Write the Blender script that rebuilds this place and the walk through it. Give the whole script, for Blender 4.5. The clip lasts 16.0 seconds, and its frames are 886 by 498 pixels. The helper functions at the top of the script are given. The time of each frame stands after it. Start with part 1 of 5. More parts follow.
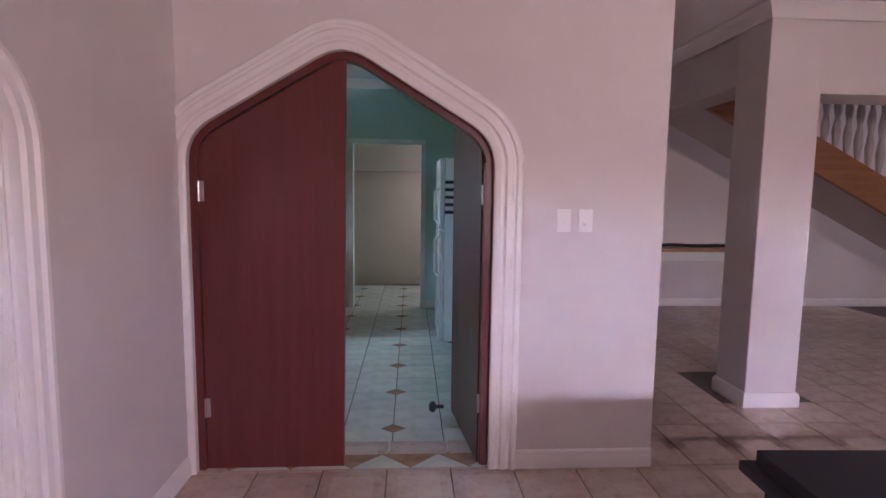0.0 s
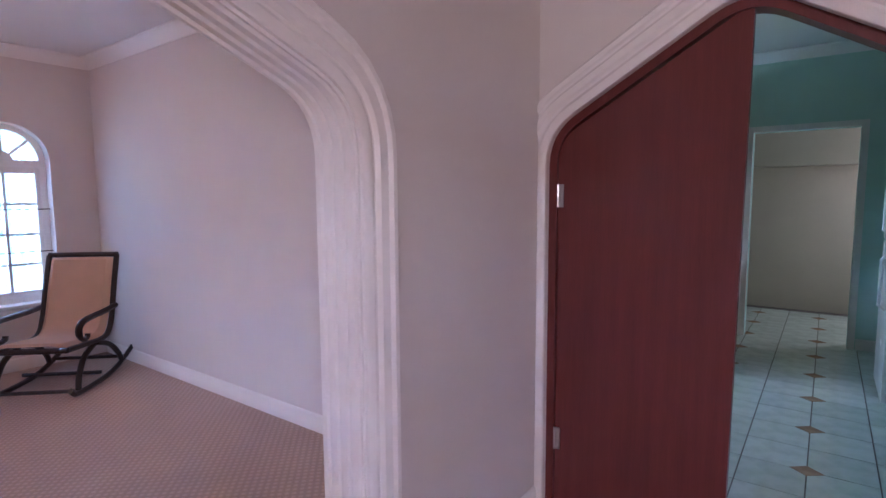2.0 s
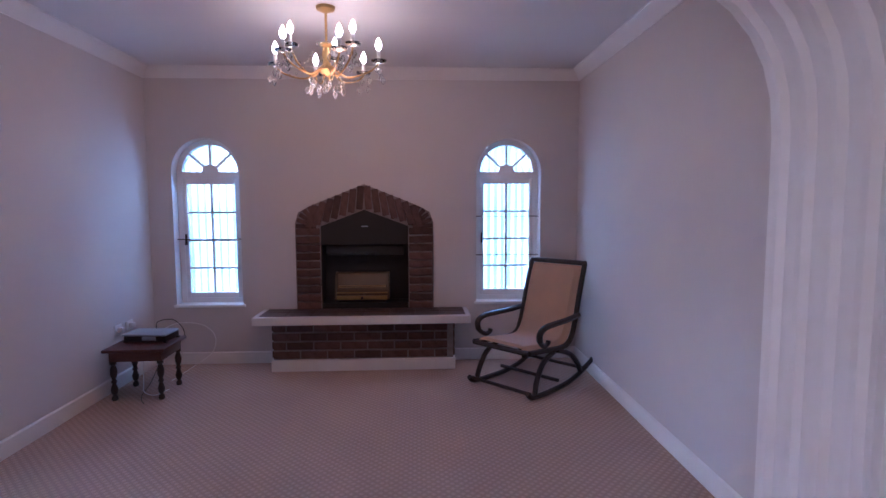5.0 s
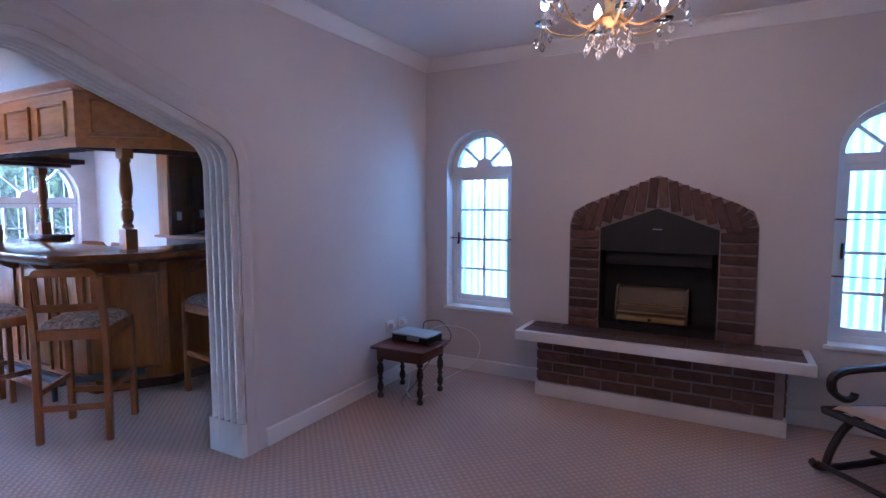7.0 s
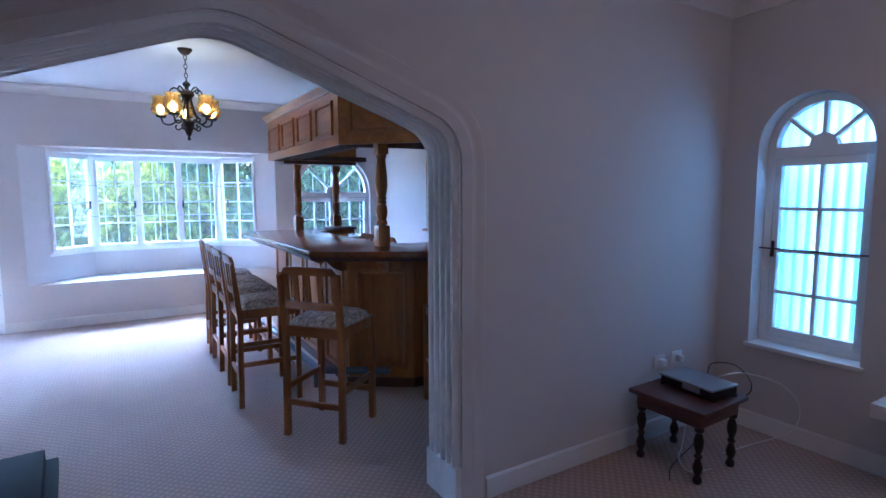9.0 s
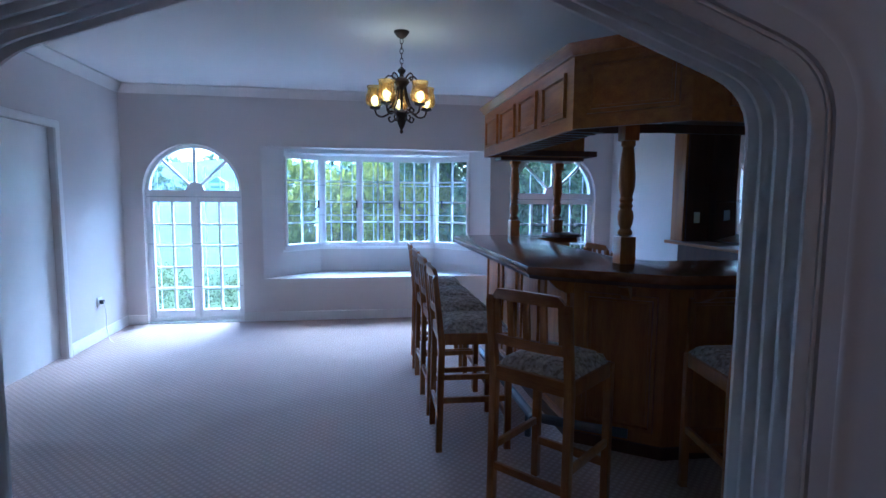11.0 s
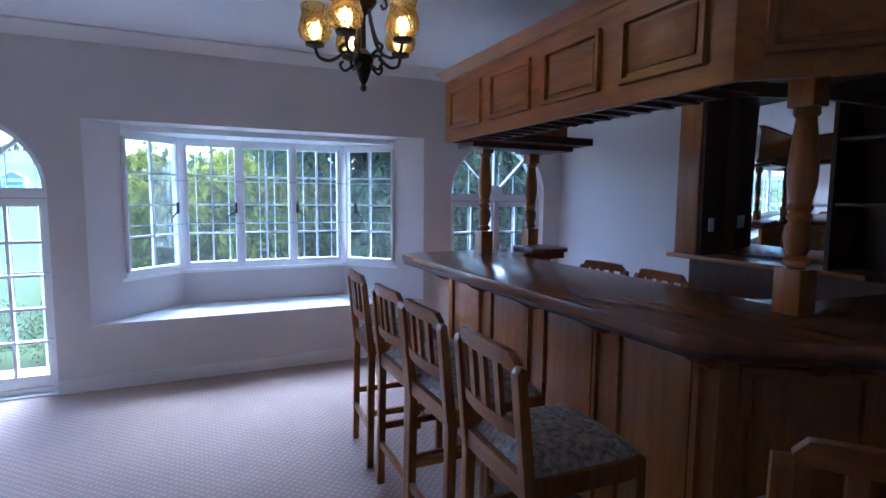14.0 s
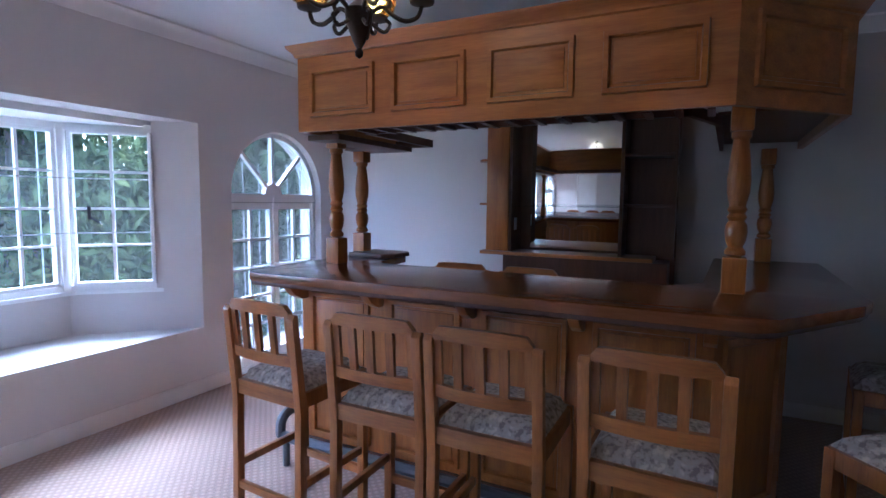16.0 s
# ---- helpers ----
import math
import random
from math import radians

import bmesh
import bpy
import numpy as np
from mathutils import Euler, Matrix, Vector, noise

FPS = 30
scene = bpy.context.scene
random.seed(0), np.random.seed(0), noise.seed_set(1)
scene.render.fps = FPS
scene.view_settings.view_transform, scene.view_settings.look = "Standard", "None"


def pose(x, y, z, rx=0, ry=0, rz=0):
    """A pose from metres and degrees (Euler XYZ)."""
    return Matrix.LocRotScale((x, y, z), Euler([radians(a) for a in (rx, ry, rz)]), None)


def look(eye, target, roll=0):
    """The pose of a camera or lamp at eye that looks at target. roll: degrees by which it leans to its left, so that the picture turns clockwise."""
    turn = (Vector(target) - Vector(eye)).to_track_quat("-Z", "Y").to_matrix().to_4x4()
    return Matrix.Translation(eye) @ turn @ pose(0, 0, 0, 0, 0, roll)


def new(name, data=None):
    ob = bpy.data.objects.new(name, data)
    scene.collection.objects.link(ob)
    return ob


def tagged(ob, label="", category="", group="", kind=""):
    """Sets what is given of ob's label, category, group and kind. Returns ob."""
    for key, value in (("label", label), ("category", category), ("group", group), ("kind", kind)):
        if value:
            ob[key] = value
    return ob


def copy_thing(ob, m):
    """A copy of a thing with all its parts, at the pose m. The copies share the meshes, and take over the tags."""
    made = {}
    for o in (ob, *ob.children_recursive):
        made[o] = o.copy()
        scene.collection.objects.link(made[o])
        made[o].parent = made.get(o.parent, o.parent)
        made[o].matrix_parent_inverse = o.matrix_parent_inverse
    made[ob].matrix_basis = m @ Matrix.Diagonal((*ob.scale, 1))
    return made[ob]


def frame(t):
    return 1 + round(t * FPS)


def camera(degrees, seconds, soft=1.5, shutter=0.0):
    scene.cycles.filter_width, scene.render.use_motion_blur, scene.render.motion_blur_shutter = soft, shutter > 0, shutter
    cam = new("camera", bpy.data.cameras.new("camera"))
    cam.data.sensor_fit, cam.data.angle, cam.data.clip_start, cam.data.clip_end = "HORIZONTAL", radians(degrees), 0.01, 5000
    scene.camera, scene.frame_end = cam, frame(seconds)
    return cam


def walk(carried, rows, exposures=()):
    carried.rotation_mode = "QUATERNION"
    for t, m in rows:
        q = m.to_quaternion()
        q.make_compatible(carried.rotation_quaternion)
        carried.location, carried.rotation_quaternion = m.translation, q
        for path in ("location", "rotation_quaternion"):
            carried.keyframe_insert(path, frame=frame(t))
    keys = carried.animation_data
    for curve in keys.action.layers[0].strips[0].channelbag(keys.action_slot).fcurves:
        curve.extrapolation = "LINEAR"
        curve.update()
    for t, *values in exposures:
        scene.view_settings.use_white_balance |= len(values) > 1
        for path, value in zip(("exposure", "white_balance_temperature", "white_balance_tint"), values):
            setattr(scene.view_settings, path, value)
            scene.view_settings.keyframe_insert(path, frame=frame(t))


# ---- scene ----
cam = camera(80.02, 16.0)
PATH = [
    (0, (1.084, 2.374, 1.439), (1.206, 4.360, 1.234), 0.79),
    (0.5, (1.051, 2.524, 1.449), (0.947, 4.510, 1.233), 0.36),
    (1, (1.043, 2.652, 1.470), (0.624, 4.596, 1.255), 0.23),
    (1.5, (1.025, 2.779, 1.469), (0.223, 4.598, 1.253), -0.03),
    (2, (1.003, 2.867, 1.438), (-0.169, 4.476, 1.242), -0.35),
    (2.5, (0.902, 2.985, 1.446), (-0.522, 4.378, 1.261), -0.02),
    (3, (0.825, 3.043, 1.467), (-0.775, 4.227, 1.276), 0.05),
    (3.5, (0.736, 3.164, 1.513), (-1.025, 4.090, 1.310), 0.00),
    (4, (0.673, 3.274, 1.546), (-1.213, 3.905, 1.338), -0.04),
    (4.5, (0.572, 3.381, 1.476), (-1.389, 3.735, 1.299), -0.20),
    (5, (0.443, 3.457, 1.469), (-1.548, 3.551, 1.300), -0.20),
    (5.5, (0.279, 3.509, 1.465), (-1.708, 3.350, 1.302), -0.15),
    (6, (0.082, 3.527, 1.458), (-1.868, 3.113, 1.299), -0.09),
    (6.5, (-0.120, 3.517, 1.438), (-1.994, 2.835, 1.286), -0.11),
    (7, (-0.373, 3.431, 1.454), (-2.122, 2.476, 1.283), -0.01),
    (7.5, (-0.595, 3.346, 1.451), (-2.201, 2.167, 1.275), 0.27),
    (8, (-0.813, 3.322, 1.440), (-2.236, 1.928, 1.267), 0.05),
    (8.5, (-0.948, 3.226, 1.484), (-2.184, 1.666, 1.287), 0.07),
    (9, (-1.085, 3.034, 1.492), (-2.123, 1.336, 1.288), -0.19),
    (9.5, (-1.100, 2.842, 1.515), (-1.985, 1.061, 1.302), 0.06),
    (10, (-1.259, 2.646, 1.544), (-1.891, 0.761, 1.323), -0.20),
    (10.5, (-1.283, 2.379, 1.480), (-1.738, 0.441, 1.285), 0.39),
    (11, (-1.300, 2.142, 1.469), (-1.611, 0.176, 1.277), 0.47),
    (11.5, (-1.293, 1.892, 1.462), (-1.522, -0.086, 1.273), 0.51),
    (12, (-1.265, 1.620, 1.453), (-1.490, -0.359, 1.265), 0.56),
    (12.5, (-1.226, 1.323, 1.450), (-1.534, -0.644, 1.259), 0.58),
    (13, (-1.152, 0.983, 1.458), (-1.659, -0.943, 1.269), 0.73),
    (13.5, (-1.107, 0.688, 1.482), (-1.767, -1.190, 1.287), 0.71),
    (14, (-0.940, 0.407, 1.488), (-1.778, -1.399, 1.296), 0.50),
    (14.5, (-0.749, 0.122, 1.494), (-1.864, -1.528, 1.308), 0.56),
    (15, (-0.562, -0.242, 1.476), (-1.927, -1.694, 1.303), 1.11),
    (15.5, (-0.334, -0.556, 1.477), (-1.928, -1.751, 1.298), 0.86),
    (16, (-0.161, -0.847, 1.488), (-1.942, -1.740, 1.308), 0.62),
]
walk(cam, [(t, look(eye, target, roll)) for t, eye, target, roll in PATH],
     [(0.0, 6.2, 4850, 32), (1.0, 6.05, 4750, 29), (2.0, 6.15, 4500, 25), (3.5, 5.75, 4380, 27), (4.5, 5.55, 4300, 26), (6.5, 5.57, 4000, 18), (8.0, 5.42, 3850, 11),
      (9.0, 4.9, 3740, 7), (10.0, 4.33, 3620, 1), (12.5, 3.68, 3820, 7), (14.0, 3.77, 4000, 9), (16.0, 4.33, 4200, 11)])

# ---- world, sun, large lights ----
world = bpy.data.worlds.new("sky")
scene.world = world
world.use_nodes = True
wn = world.node_tree.nodes
sky = wn.new("ShaderNodeTexSky")
sky.sky_type, sky.sun_disc = "NISHITA", False
sky.sun_elevation, sky.sun_rotation = radians(48), radians(200)
sky.air_density, sky.dust_density, sky.ozone_density = 1.0, 5.0, 1.0
world.node_tree.links.new(sky.outputs[0], wn["Background"].inputs[0])
wn["Background"].inputs[1].default_value = 0.15

sun = new("sun", bpy.data.lights.new("sun", "SUN"))
sun.data.energy, sun.data.angle, sun.data.color = 0.7, radians(45), (1.0, 0.96, 0.9)
sun.matrix_world = look((0, 0, 20), (0.23, 0.62, 19.27))


def area_lamp(name, eye, target, w, h, watts, colour=(0.93, 0.97, 1.0)):
    """A rectangular area lamp, for daylight at the lounge windows and added fill elsewhere."""
    ob = new(name, bpy.data.lights.new(name, "AREA"))
    ob.data.shape, ob.data.size, ob.data.size_y, ob.data.energy, ob.data.color = "RECTANGLE", w, h, watts, colour
    ob.matrix_world = look(eye, target)
    return ob


area_lamp("daylight_lounge_south", (-4.75, 1.54, 1.3), (-3, 1.80, 0.4), 0.6, 1.6, 0.12, (0.70, 0.86, 1.0))
area_lamp("daylight_lounge_north", (-4.75, 4.30, 1.3), (-3, 4.10, 0.4), 0.6, 1.6, 0.045, (0.70, 0.86, 1.0))
# added warm fill for the hall, set in an invented opening out of view
area_lamp("fill_hall", (3.2, -0.44, 1.825), (2.4, 3, 1.85), 1.1, 0.28, 1.3, (1.0, 0.65, 0.40))
# added fill that brightens the staircase; the stairwell has no window
area_lamp("fill_stairs", (8.4, 7.4, 1.9), (5, 7.2, 1.2), 1.6, 1.6, 0.18, (1.0, 0.78, 0.58))
# added yellowish fill for the kitchen, in a made-up gap of the west wall
area_lamp("fill_kitchen", (-1.23, 7.1, 1.875), (1, 7.1, 1.0), 0.9, 0.22, 0.15, (1.0, 1.0, 0.58))
# added warm fill inside the pantry, without a window behind it
area_lamp("fill_pantry", (2.2, 10.2, 1.6), (0.8, 9.9, 1.0), 0.8, 1.0, 0.33, (1.0, 0.85, 0.62))

# ---- materials ----


def base(name, rough, metal=0.0):
    m = bpy.data.materials.new(name)
    m.use_nodes = True
    n, l = m.node_tree.nodes, m.node_tree.links
    b = n["Principled BSDF"]
    b.inputs["Roughness"].default_value, b.inputs["Metallic"].default_value = rough, metal
    c = n.new("ShaderNodeTexCoord")
    return m, n, l, b, c


def noise_tex(n, l, src, scale, detail=4, stretch=None):
    t = n.new("ShaderNodeTexNoise")
    t.inputs["Scale"].default_value, t.inputs["Detail"].default_value = scale, detail
    if stretch:
        mp = n.new("ShaderNodeMapping")
        mp.inputs["Scale"].default_value = stretch
        l.new(src, mp.inputs[0])
        src = mp.outputs[0]
    l.new(src, t.inputs["Vector"])
    return t.outputs["Fac"]


def ramp(n, l, fac, stops):
    r = n.new("ShaderNodeValToRGB")
    els = r.color_ramp.elements
    while len(els) < len(stops):
        els.new(0.5)
    for e, (p, c) in zip(els, stops):
        e.position, e.color = p, (*c, 1)
    l.new(fac, r.inputs[0])
    return r.outputs[0]


def mixc(n, l, fac, a, b, mode="MIX"):
    x = n.new("ShaderNodeMix")
    x.data_type, x.blend_type = "RGBA", mode
    for sock, v in ((x.inputs[0], fac), (x.inputs[6], a), (x.inputs[7], b)):
        if isinstance(v, (int, float)):
            sock.default_value = v
        elif isinstance(v, tuple):
            sock.default_value = (*v, 1)
        else:
            l.new(v, sock)
    return x.outputs[2]


def bump(n, l, b, height, strength, dist=0.002):
    k = n.new("ShaderNodeBump")
    k.inputs["Strength"].default_value, k.inputs["Distance"].default_value = strength, dist
    l.new(height, k.inputs["Height"])
    l.new(k.outputs[0], b.inputs["Normal"])


def plain(name, col, rough=0.6, metal=0.0, var=0.1, scale=3.0, grain=90.0, rel=0.15, piece=0.0):
    """A surface with stains at a large scale and grain at a small one."""
    m, n, l, b, c = base(name, rough, metal)
    lo = tuple(v * (1 - var) for v in col)
    hi = tuple(min(1, v * (1 + var)) for v in col)
    big = noise_tex(n, l, c.outputs["Object"], scale)
    fine = noise_tex(n, l, c.outputs["Object"], grain, 6)
    col_o = mixc(n, l, 0.3, ramp(n, l, big, [(0.3, lo), (0.7, hi)]), ramp(n, l, fine, [(0.3, lo), (0.7, hi)]))
    if piece:
        oi = n.new("ShaderNodeObjectInfo")
        tone = ramp(n, l, oi.outputs["Random"], [(0, (1 - piece,) * 3), (1, (1 + piece * 0.6,) * 3)])
        col_o = mixc(n, l, 1.0, col_o, tone, "MULTIPLY")
    l.new(col_o, b.inputs["Base Color"])
    rr = n.new("ShaderNodeMapRange")
    rr.inputs[3].default_value, rr.inputs[4].default_value = max(0, rough - 0.08), min(1, rough + 0.1)
    l.new(big, rr.inputs[0])
    l.new(rr.outputs[0], b.inputs["Roughness"])
    bump(n, l, b, fine, rel)
    return m


def wood(name, dark, light, rough=0.35, stretch=(18, 18, 1.6), rel=0.1, coat=0.0):
    m, n, l, b, c = base(name, rough)
    oi = n.new("ShaderNodeObjectInfo")
    add = n.new("ShaderNodeVectorMath")
    add.operation = "ADD"
    sc = n.new("ShaderNodeMath")
    sc.operation, sc.inputs[1].default_value = "MULTIPLY", 7.0
    l.new(oi.outputs["Random"], sc.inputs[0])
    l.new(c.outputs["Object"], add.inputs[0])
    l.new(sc.outputs[0], add.inputs[1])
    g = noise_tex(n, l, add.outputs[0], 1.3, 6, stretch)
    f = noise_tex(n, l, add.outputs[0], 9.0, 5, stretch)
    mid = tuple((a + d) / 2 for a, d in zip(dark, light))
    col = mixc(n, l, 0.35, ramp(n, l, g, [(0.28, dark), (0.5, mid), (0.72, light)]), ramp(n, l, f, [(0.3, dark), (0.7, light)]))
    l.new(col, b.inputs["Base Color"])
    b.inputs["Coat Weight"].default_value = coat
    b.inputs["Coat Roughness"].default_value = 0.15
    bump(n, l, b, f, rel, 0.001)
    return m


def carpet_material():
    m, n, l, b, c = base("woven_carpet", 0.95)
    mp = n.new("ShaderNodeMapping")
    mp.inputs["Rotation"].default_value = (0, 0, radians(45))
    l.new(c.outputs["Object"], mp.inputs[0])
    waves = []
    for d in ("X", "Y"):
        w = n.new("ShaderNodeTexWave")
        w.bands_direction = d
        w.inputs["Scale"].default_value, w.inputs["Distortion"].default_value = 9.0, 0.6
        w.inputs["Detail"].default_value, w.inputs["Detail Scale"].default_value = 2.0, 4.0
        l.new(mp.outputs[0], w.inputs[0])
        waves.append(w.outputs["Fac"])
    mul = n.new("ShaderNodeMath")
    mul.operation = "MULTIPLY"
    l.new(waves[0], mul.inputs[0])
    l.new(waves[1], mul.inputs[1])
    fine = noise_tex(n, l, c.outputs["Object"], 260, 3)
    big = noise_tex(n, l, c.outputs["Object"], 1.1, 4)
    weave = ramp(n, l, mul.outputs[0], [(0.0, (0.345, 0.235, 0.178)), (0.65, (0.53, 0.38, 0.295))])
    speck = mixc(n, l, 0.35, weave, ramp(n, l, fine, [(0.3, (0.25, 0.18, 0.14)), (0.7, (0.55, 0.42, 0.345))]))
    col = mixc(n, l, 1.0, speck, ramp(n, l, big, [(0.3, (0.96, 0.94, 0.93)), (0.7, (1.14, 1.12, 1.10))]), "MULTIPLY")
    l.new(col, b.inputs["Base Color"])
    b.inputs["Sheen Weight"].default_value = 0.25
    s = n.new("ShaderNodeMath")
    s.operation = "ADD"
    l.new(mul.outputs[0], s.inputs[0])
    l.new(fine, s.inputs[1])
    bump(n, l, b, s.outputs[0], 0.4, 0.005)
    return m


def glass_material(name="window_glass", gloss=0.5, haze=0.006):
    m = bpy.data.materials.new(name)
    m.use_nodes = True
    n, l = m.node_tree.nodes, m.node_tree.links
    n.remove(n["Principled BSDF"])
    tr, gl, mx, fr = (n.new("ShaderNode" + k) for k in ("BsdfTransparent", "BsdfGlossy", "MixShader", "Fresnel"))
    tr.inputs[0].default_value, gl.inputs["Roughness"].default_value = (0.95, 0.97, 0.97, 1), 0.02
    k = n.new("ShaderNodeMath")
    k.operation, k.inputs[1].default_value = "MULTIPLY", gloss
    l.new(fr.outputs[0], k.inputs[0])
    l.new(k.outputs[0], mx.inputs[0])
    l.new(tr.outputs[0], mx.inputs[1])
    l.new(gl.outputs[0], mx.inputs[2])
    # thin translucent veil puts the bright windows' haze into the glass
    veil, dm = n.new("ShaderNodeBsdfTranslucent"), n.new("ShaderNodeMixShader")
    veil.inputs[0].default_value = (0.9, 0.92, 0.92, 1)
    c = n.new("ShaderNodeTexCoord")
    film = n.new("ShaderNodeMapRange")
    film.inputs[3].default_value, film.inputs[4].default_value = haze * 0.6, haze * 1.4
    l.new(noise_tex(n, l, c.outputs["Object"], 5, 5), film.inputs[0])
    l.new(film.outputs[0], dm.inputs[0])
    l.new(mx.outputs[0], dm.inputs[1])
    l.new(veil.outputs[0], dm.inputs[2])
    l.new(dm.outputs[0], n["Material Output"].inputs[0])
    return m


def leaf_material(name, col, var=0.4):
    """Thin leaves that let some light through."""
    m = plain(name, col, 0.75, var=var, scale=0.6, grain=4)
    n, l = m.node_tree.nodes, m.node_tree.links
    b = n["Principled BSDF"]
    geo = n.new("ShaderNodeNewGeometry")
    tone = ramp(n, l, geo.outputs["Random Per Island"], [(0.0, (0.35, 0.38, 0.42)), (0.7, (1.0, 1.0, 1.0)), (1.0, (1.0, 1.0, 0.9))])
    leafy = mixc(n, l, 1.0, b.inputs["Base Color"].links[0].from_socket, tone, "MULTIPLY")
    l.new(leafy, b.inputs["Base Color"])
    tl, mx = n.new("ShaderNodeBsdfTranslucent"), n.new("ShaderNodeMixShader")
    l.new(leafy, tl.inputs[0])
    mx.inputs[0].default_value = 0.45
    l.new(b.outputs[0], mx.inputs[1])
    l.new(tl.outputs[0], mx.inputs[2])
    l.new(mx.outputs[0], n["Material Output"].inputs[0])
    return m


def sheer_material():
    m = bpy.data.materials.new("sheer_net")
    m.use_nodes = True
    n, l = m.node_tree.nodes, m.node_tree.links
    n.remove(n["Principled BSDF"])
    tl, df, a, tp, o = (n.new("ShaderNode" + k) for k in ("BsdfTranslucent", "BsdfDiffuse", "MixShader", "BsdfTransparent", "MixShader"))
    c = n.new("ShaderNodeTexCoord")
    # upright streaks run like folds; dark cyan paints in the toned-down daylight
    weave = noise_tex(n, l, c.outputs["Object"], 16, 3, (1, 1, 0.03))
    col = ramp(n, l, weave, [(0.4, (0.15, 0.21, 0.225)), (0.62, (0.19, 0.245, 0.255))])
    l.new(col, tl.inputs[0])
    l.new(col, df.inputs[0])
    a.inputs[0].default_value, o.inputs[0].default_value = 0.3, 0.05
    l.new(tl.outputs[0], a.inputs[1]), l.new(df.outputs[0], a.inputs[2])
    l.new(a.outputs[0], o.inputs[1]), l.new(tp.outputs[0], o.inputs[2])
    l.new(o.outputs[0], n["Material Output"].inputs[0])
    return m


def glow(name, col, strength):
    m, n, l, b, c = base(name, 0.4)
    b.inputs["Base Color"].default_value = (*col, 1)
    b.inputs["Emission Color"].default_value, b.inputs["Emission Strength"].default_value = (*col, 1), strength
    return m


def fabric_material():
    """Cream flowers and leaves on a dull blue-grey ground."""
    m, n, l, b, c = base("floral_tapestry", 0.9)
    v = n.new("ShaderNodeTexVoronoi")
    v.inputs["Scale"].default_value = 24
    swirl = n.new("ShaderNodeTexNoise")
    swirl.inputs["Scale"].default_value, swirl.inputs["Detail"].default_value = 30, 5
    l.new(c.outputs["Object"], swirl.inputs["Vector"])
    warp = mixc(n, l, 0.05, c.outputs["Object"], swirl.outputs["Color"], "ADD")
    l.new(warp, v.inputs[0])
    nz = noise_tex(n, l, c.outputs["Object"], 55, 6)
    a = ramp(n, l, v.outputs["Distance"], [(0.10, (0.66, 0.56, 0.45)), (0.34, (0.50, 0.42, 0.36)), (0.46, (0.25, 0.20, 0.18))])
    d = ramp(n, l, nz, [(0.40, (0.22, 0.175, 0.155)), (0.50, (0.60, 0.51, 0.42)), (0.62, (0.66, 0.58, 0.49))])
    l.new(mixc(n, l, 0.5, a, d), b.inputs["Base Color"])
    bump(n, l, b, nz, 0.35, 0.004)
    return m


def marble_tile(name, col, vein, ornament=False):
    m, n, l, b, c = base(name, 0.22)
    oi = n.new("ShaderNodeObjectInfo")
    big = noise_tex(n, l, c.outputs["Object"], 9, 6)
    body = ramp(n, l, big, [(0.35, vein), (0.6, col)])
    if ornament:
        g = n.new("ShaderNodeTexVoronoi")
        g.inputs["Scale"].default_value = 26
        l.new(c.outputs["Object"], g.inputs[0])
        body = mixc(n, l, 0.35, body, ramp(n, l, g.outputs["Distance"], [(0.2, vein), (0.5, col)]))
    tone = ramp(n, l, oi.outputs["Random"], [(0, (0.9, 0.89, 0.88)), (1, (1.05, 1.04, 1.03))])
    l.new(mixc(n, l, 1.0, body, tone, "MULTIPLY"), b.inputs["Base Color"])
    bump(n, l, b, big, 0.05)
    return m


PAINT = plain("wall_paint", (0.66, 0.62, 0.60), 0.75, var=0.035, scale=1.3, grain=120, rel=0.12)
CEIL = plain("ceiling_paint", (0.74, 0.73, 0.73), 0.85, var=0.02, scale=1.0, grain=80, rel=0.1)
TRIM = plain("white_gloss_trim", (0.80, 0.78, 0.76), 0.4, var=0.03, scale=4, grain=60, rel=0.06)
SASH = plain("white_window_paint", (0.87, 0.87, 0.86), 0.4, var=0.03, scale=6, grain=70, rel=0.06)
MINT = plain("mint_kitchen_paint", (0.50, 0.67, 0.60), 0.7, var=0.03)
CARPET = carpet_material()
OAK = wood("honey_stained_oak", (0.25, 0.078, 0.011), (0.50, 0.185, 0.028), 0.32, (16, 16, 1.5), coat=0.25)
OAK_H = wood("honey_stained_oak_rail", (0.25, 0.078, 0.011), (0.50, 0.185, 0.028), 0.32, (16, 1.5, 16), coat=0.25)
OAK_TOP = wood("polished_bar_top", (0.15, 0.050, 0.015), (0.28, 0.105, 0.032), 0.2, (16, 1.4, 16), coat=0.35)
DARKOAK = wood("dark_brown_oak", (0.068, 0.026, 0.013), (0.135, 0.056, 0.026), 0.4, (16, 16, 1.5))
STOOLWOOD = wood("brown_oak_stool", (0.19, 0.062, 0.009), (0.43, 0.160, 0.025), 0.36, (18, 18, 1.8), coat=0.2)
STOOLWOOD_H = wood("brown_oak_stool_rail", (0.19, 0.062, 0.009), (0.43, 0.160, 0.025), 0.36, (18, 1.8, 18), coat=0.2)
MAHOG = wood("red_mahogany_veneer", (0.085, 0.014, 0.011), (0.135, 0.024, 0.019), 0.4, (22, 22, 1.2), coat=0.1)
EBONY = wood("ebonised_wood", (0.012, 0.008, 0.008), (0.032, 0.018, 0.016), 0.35, (16, 16, 2))
REDWOOD = wood("red_brown_turned_wood", (0.055, 0.014, 0.010), (0.12, 0.032, 0.022), 0.3, (16, 2, 16), coat=0.3)
STAIRWOOD = wood("orange_pine_stringer", (0.24, 0.11, 0.042), (0.40, 0.20, 0.08), 0.4, (2, 16, 16))
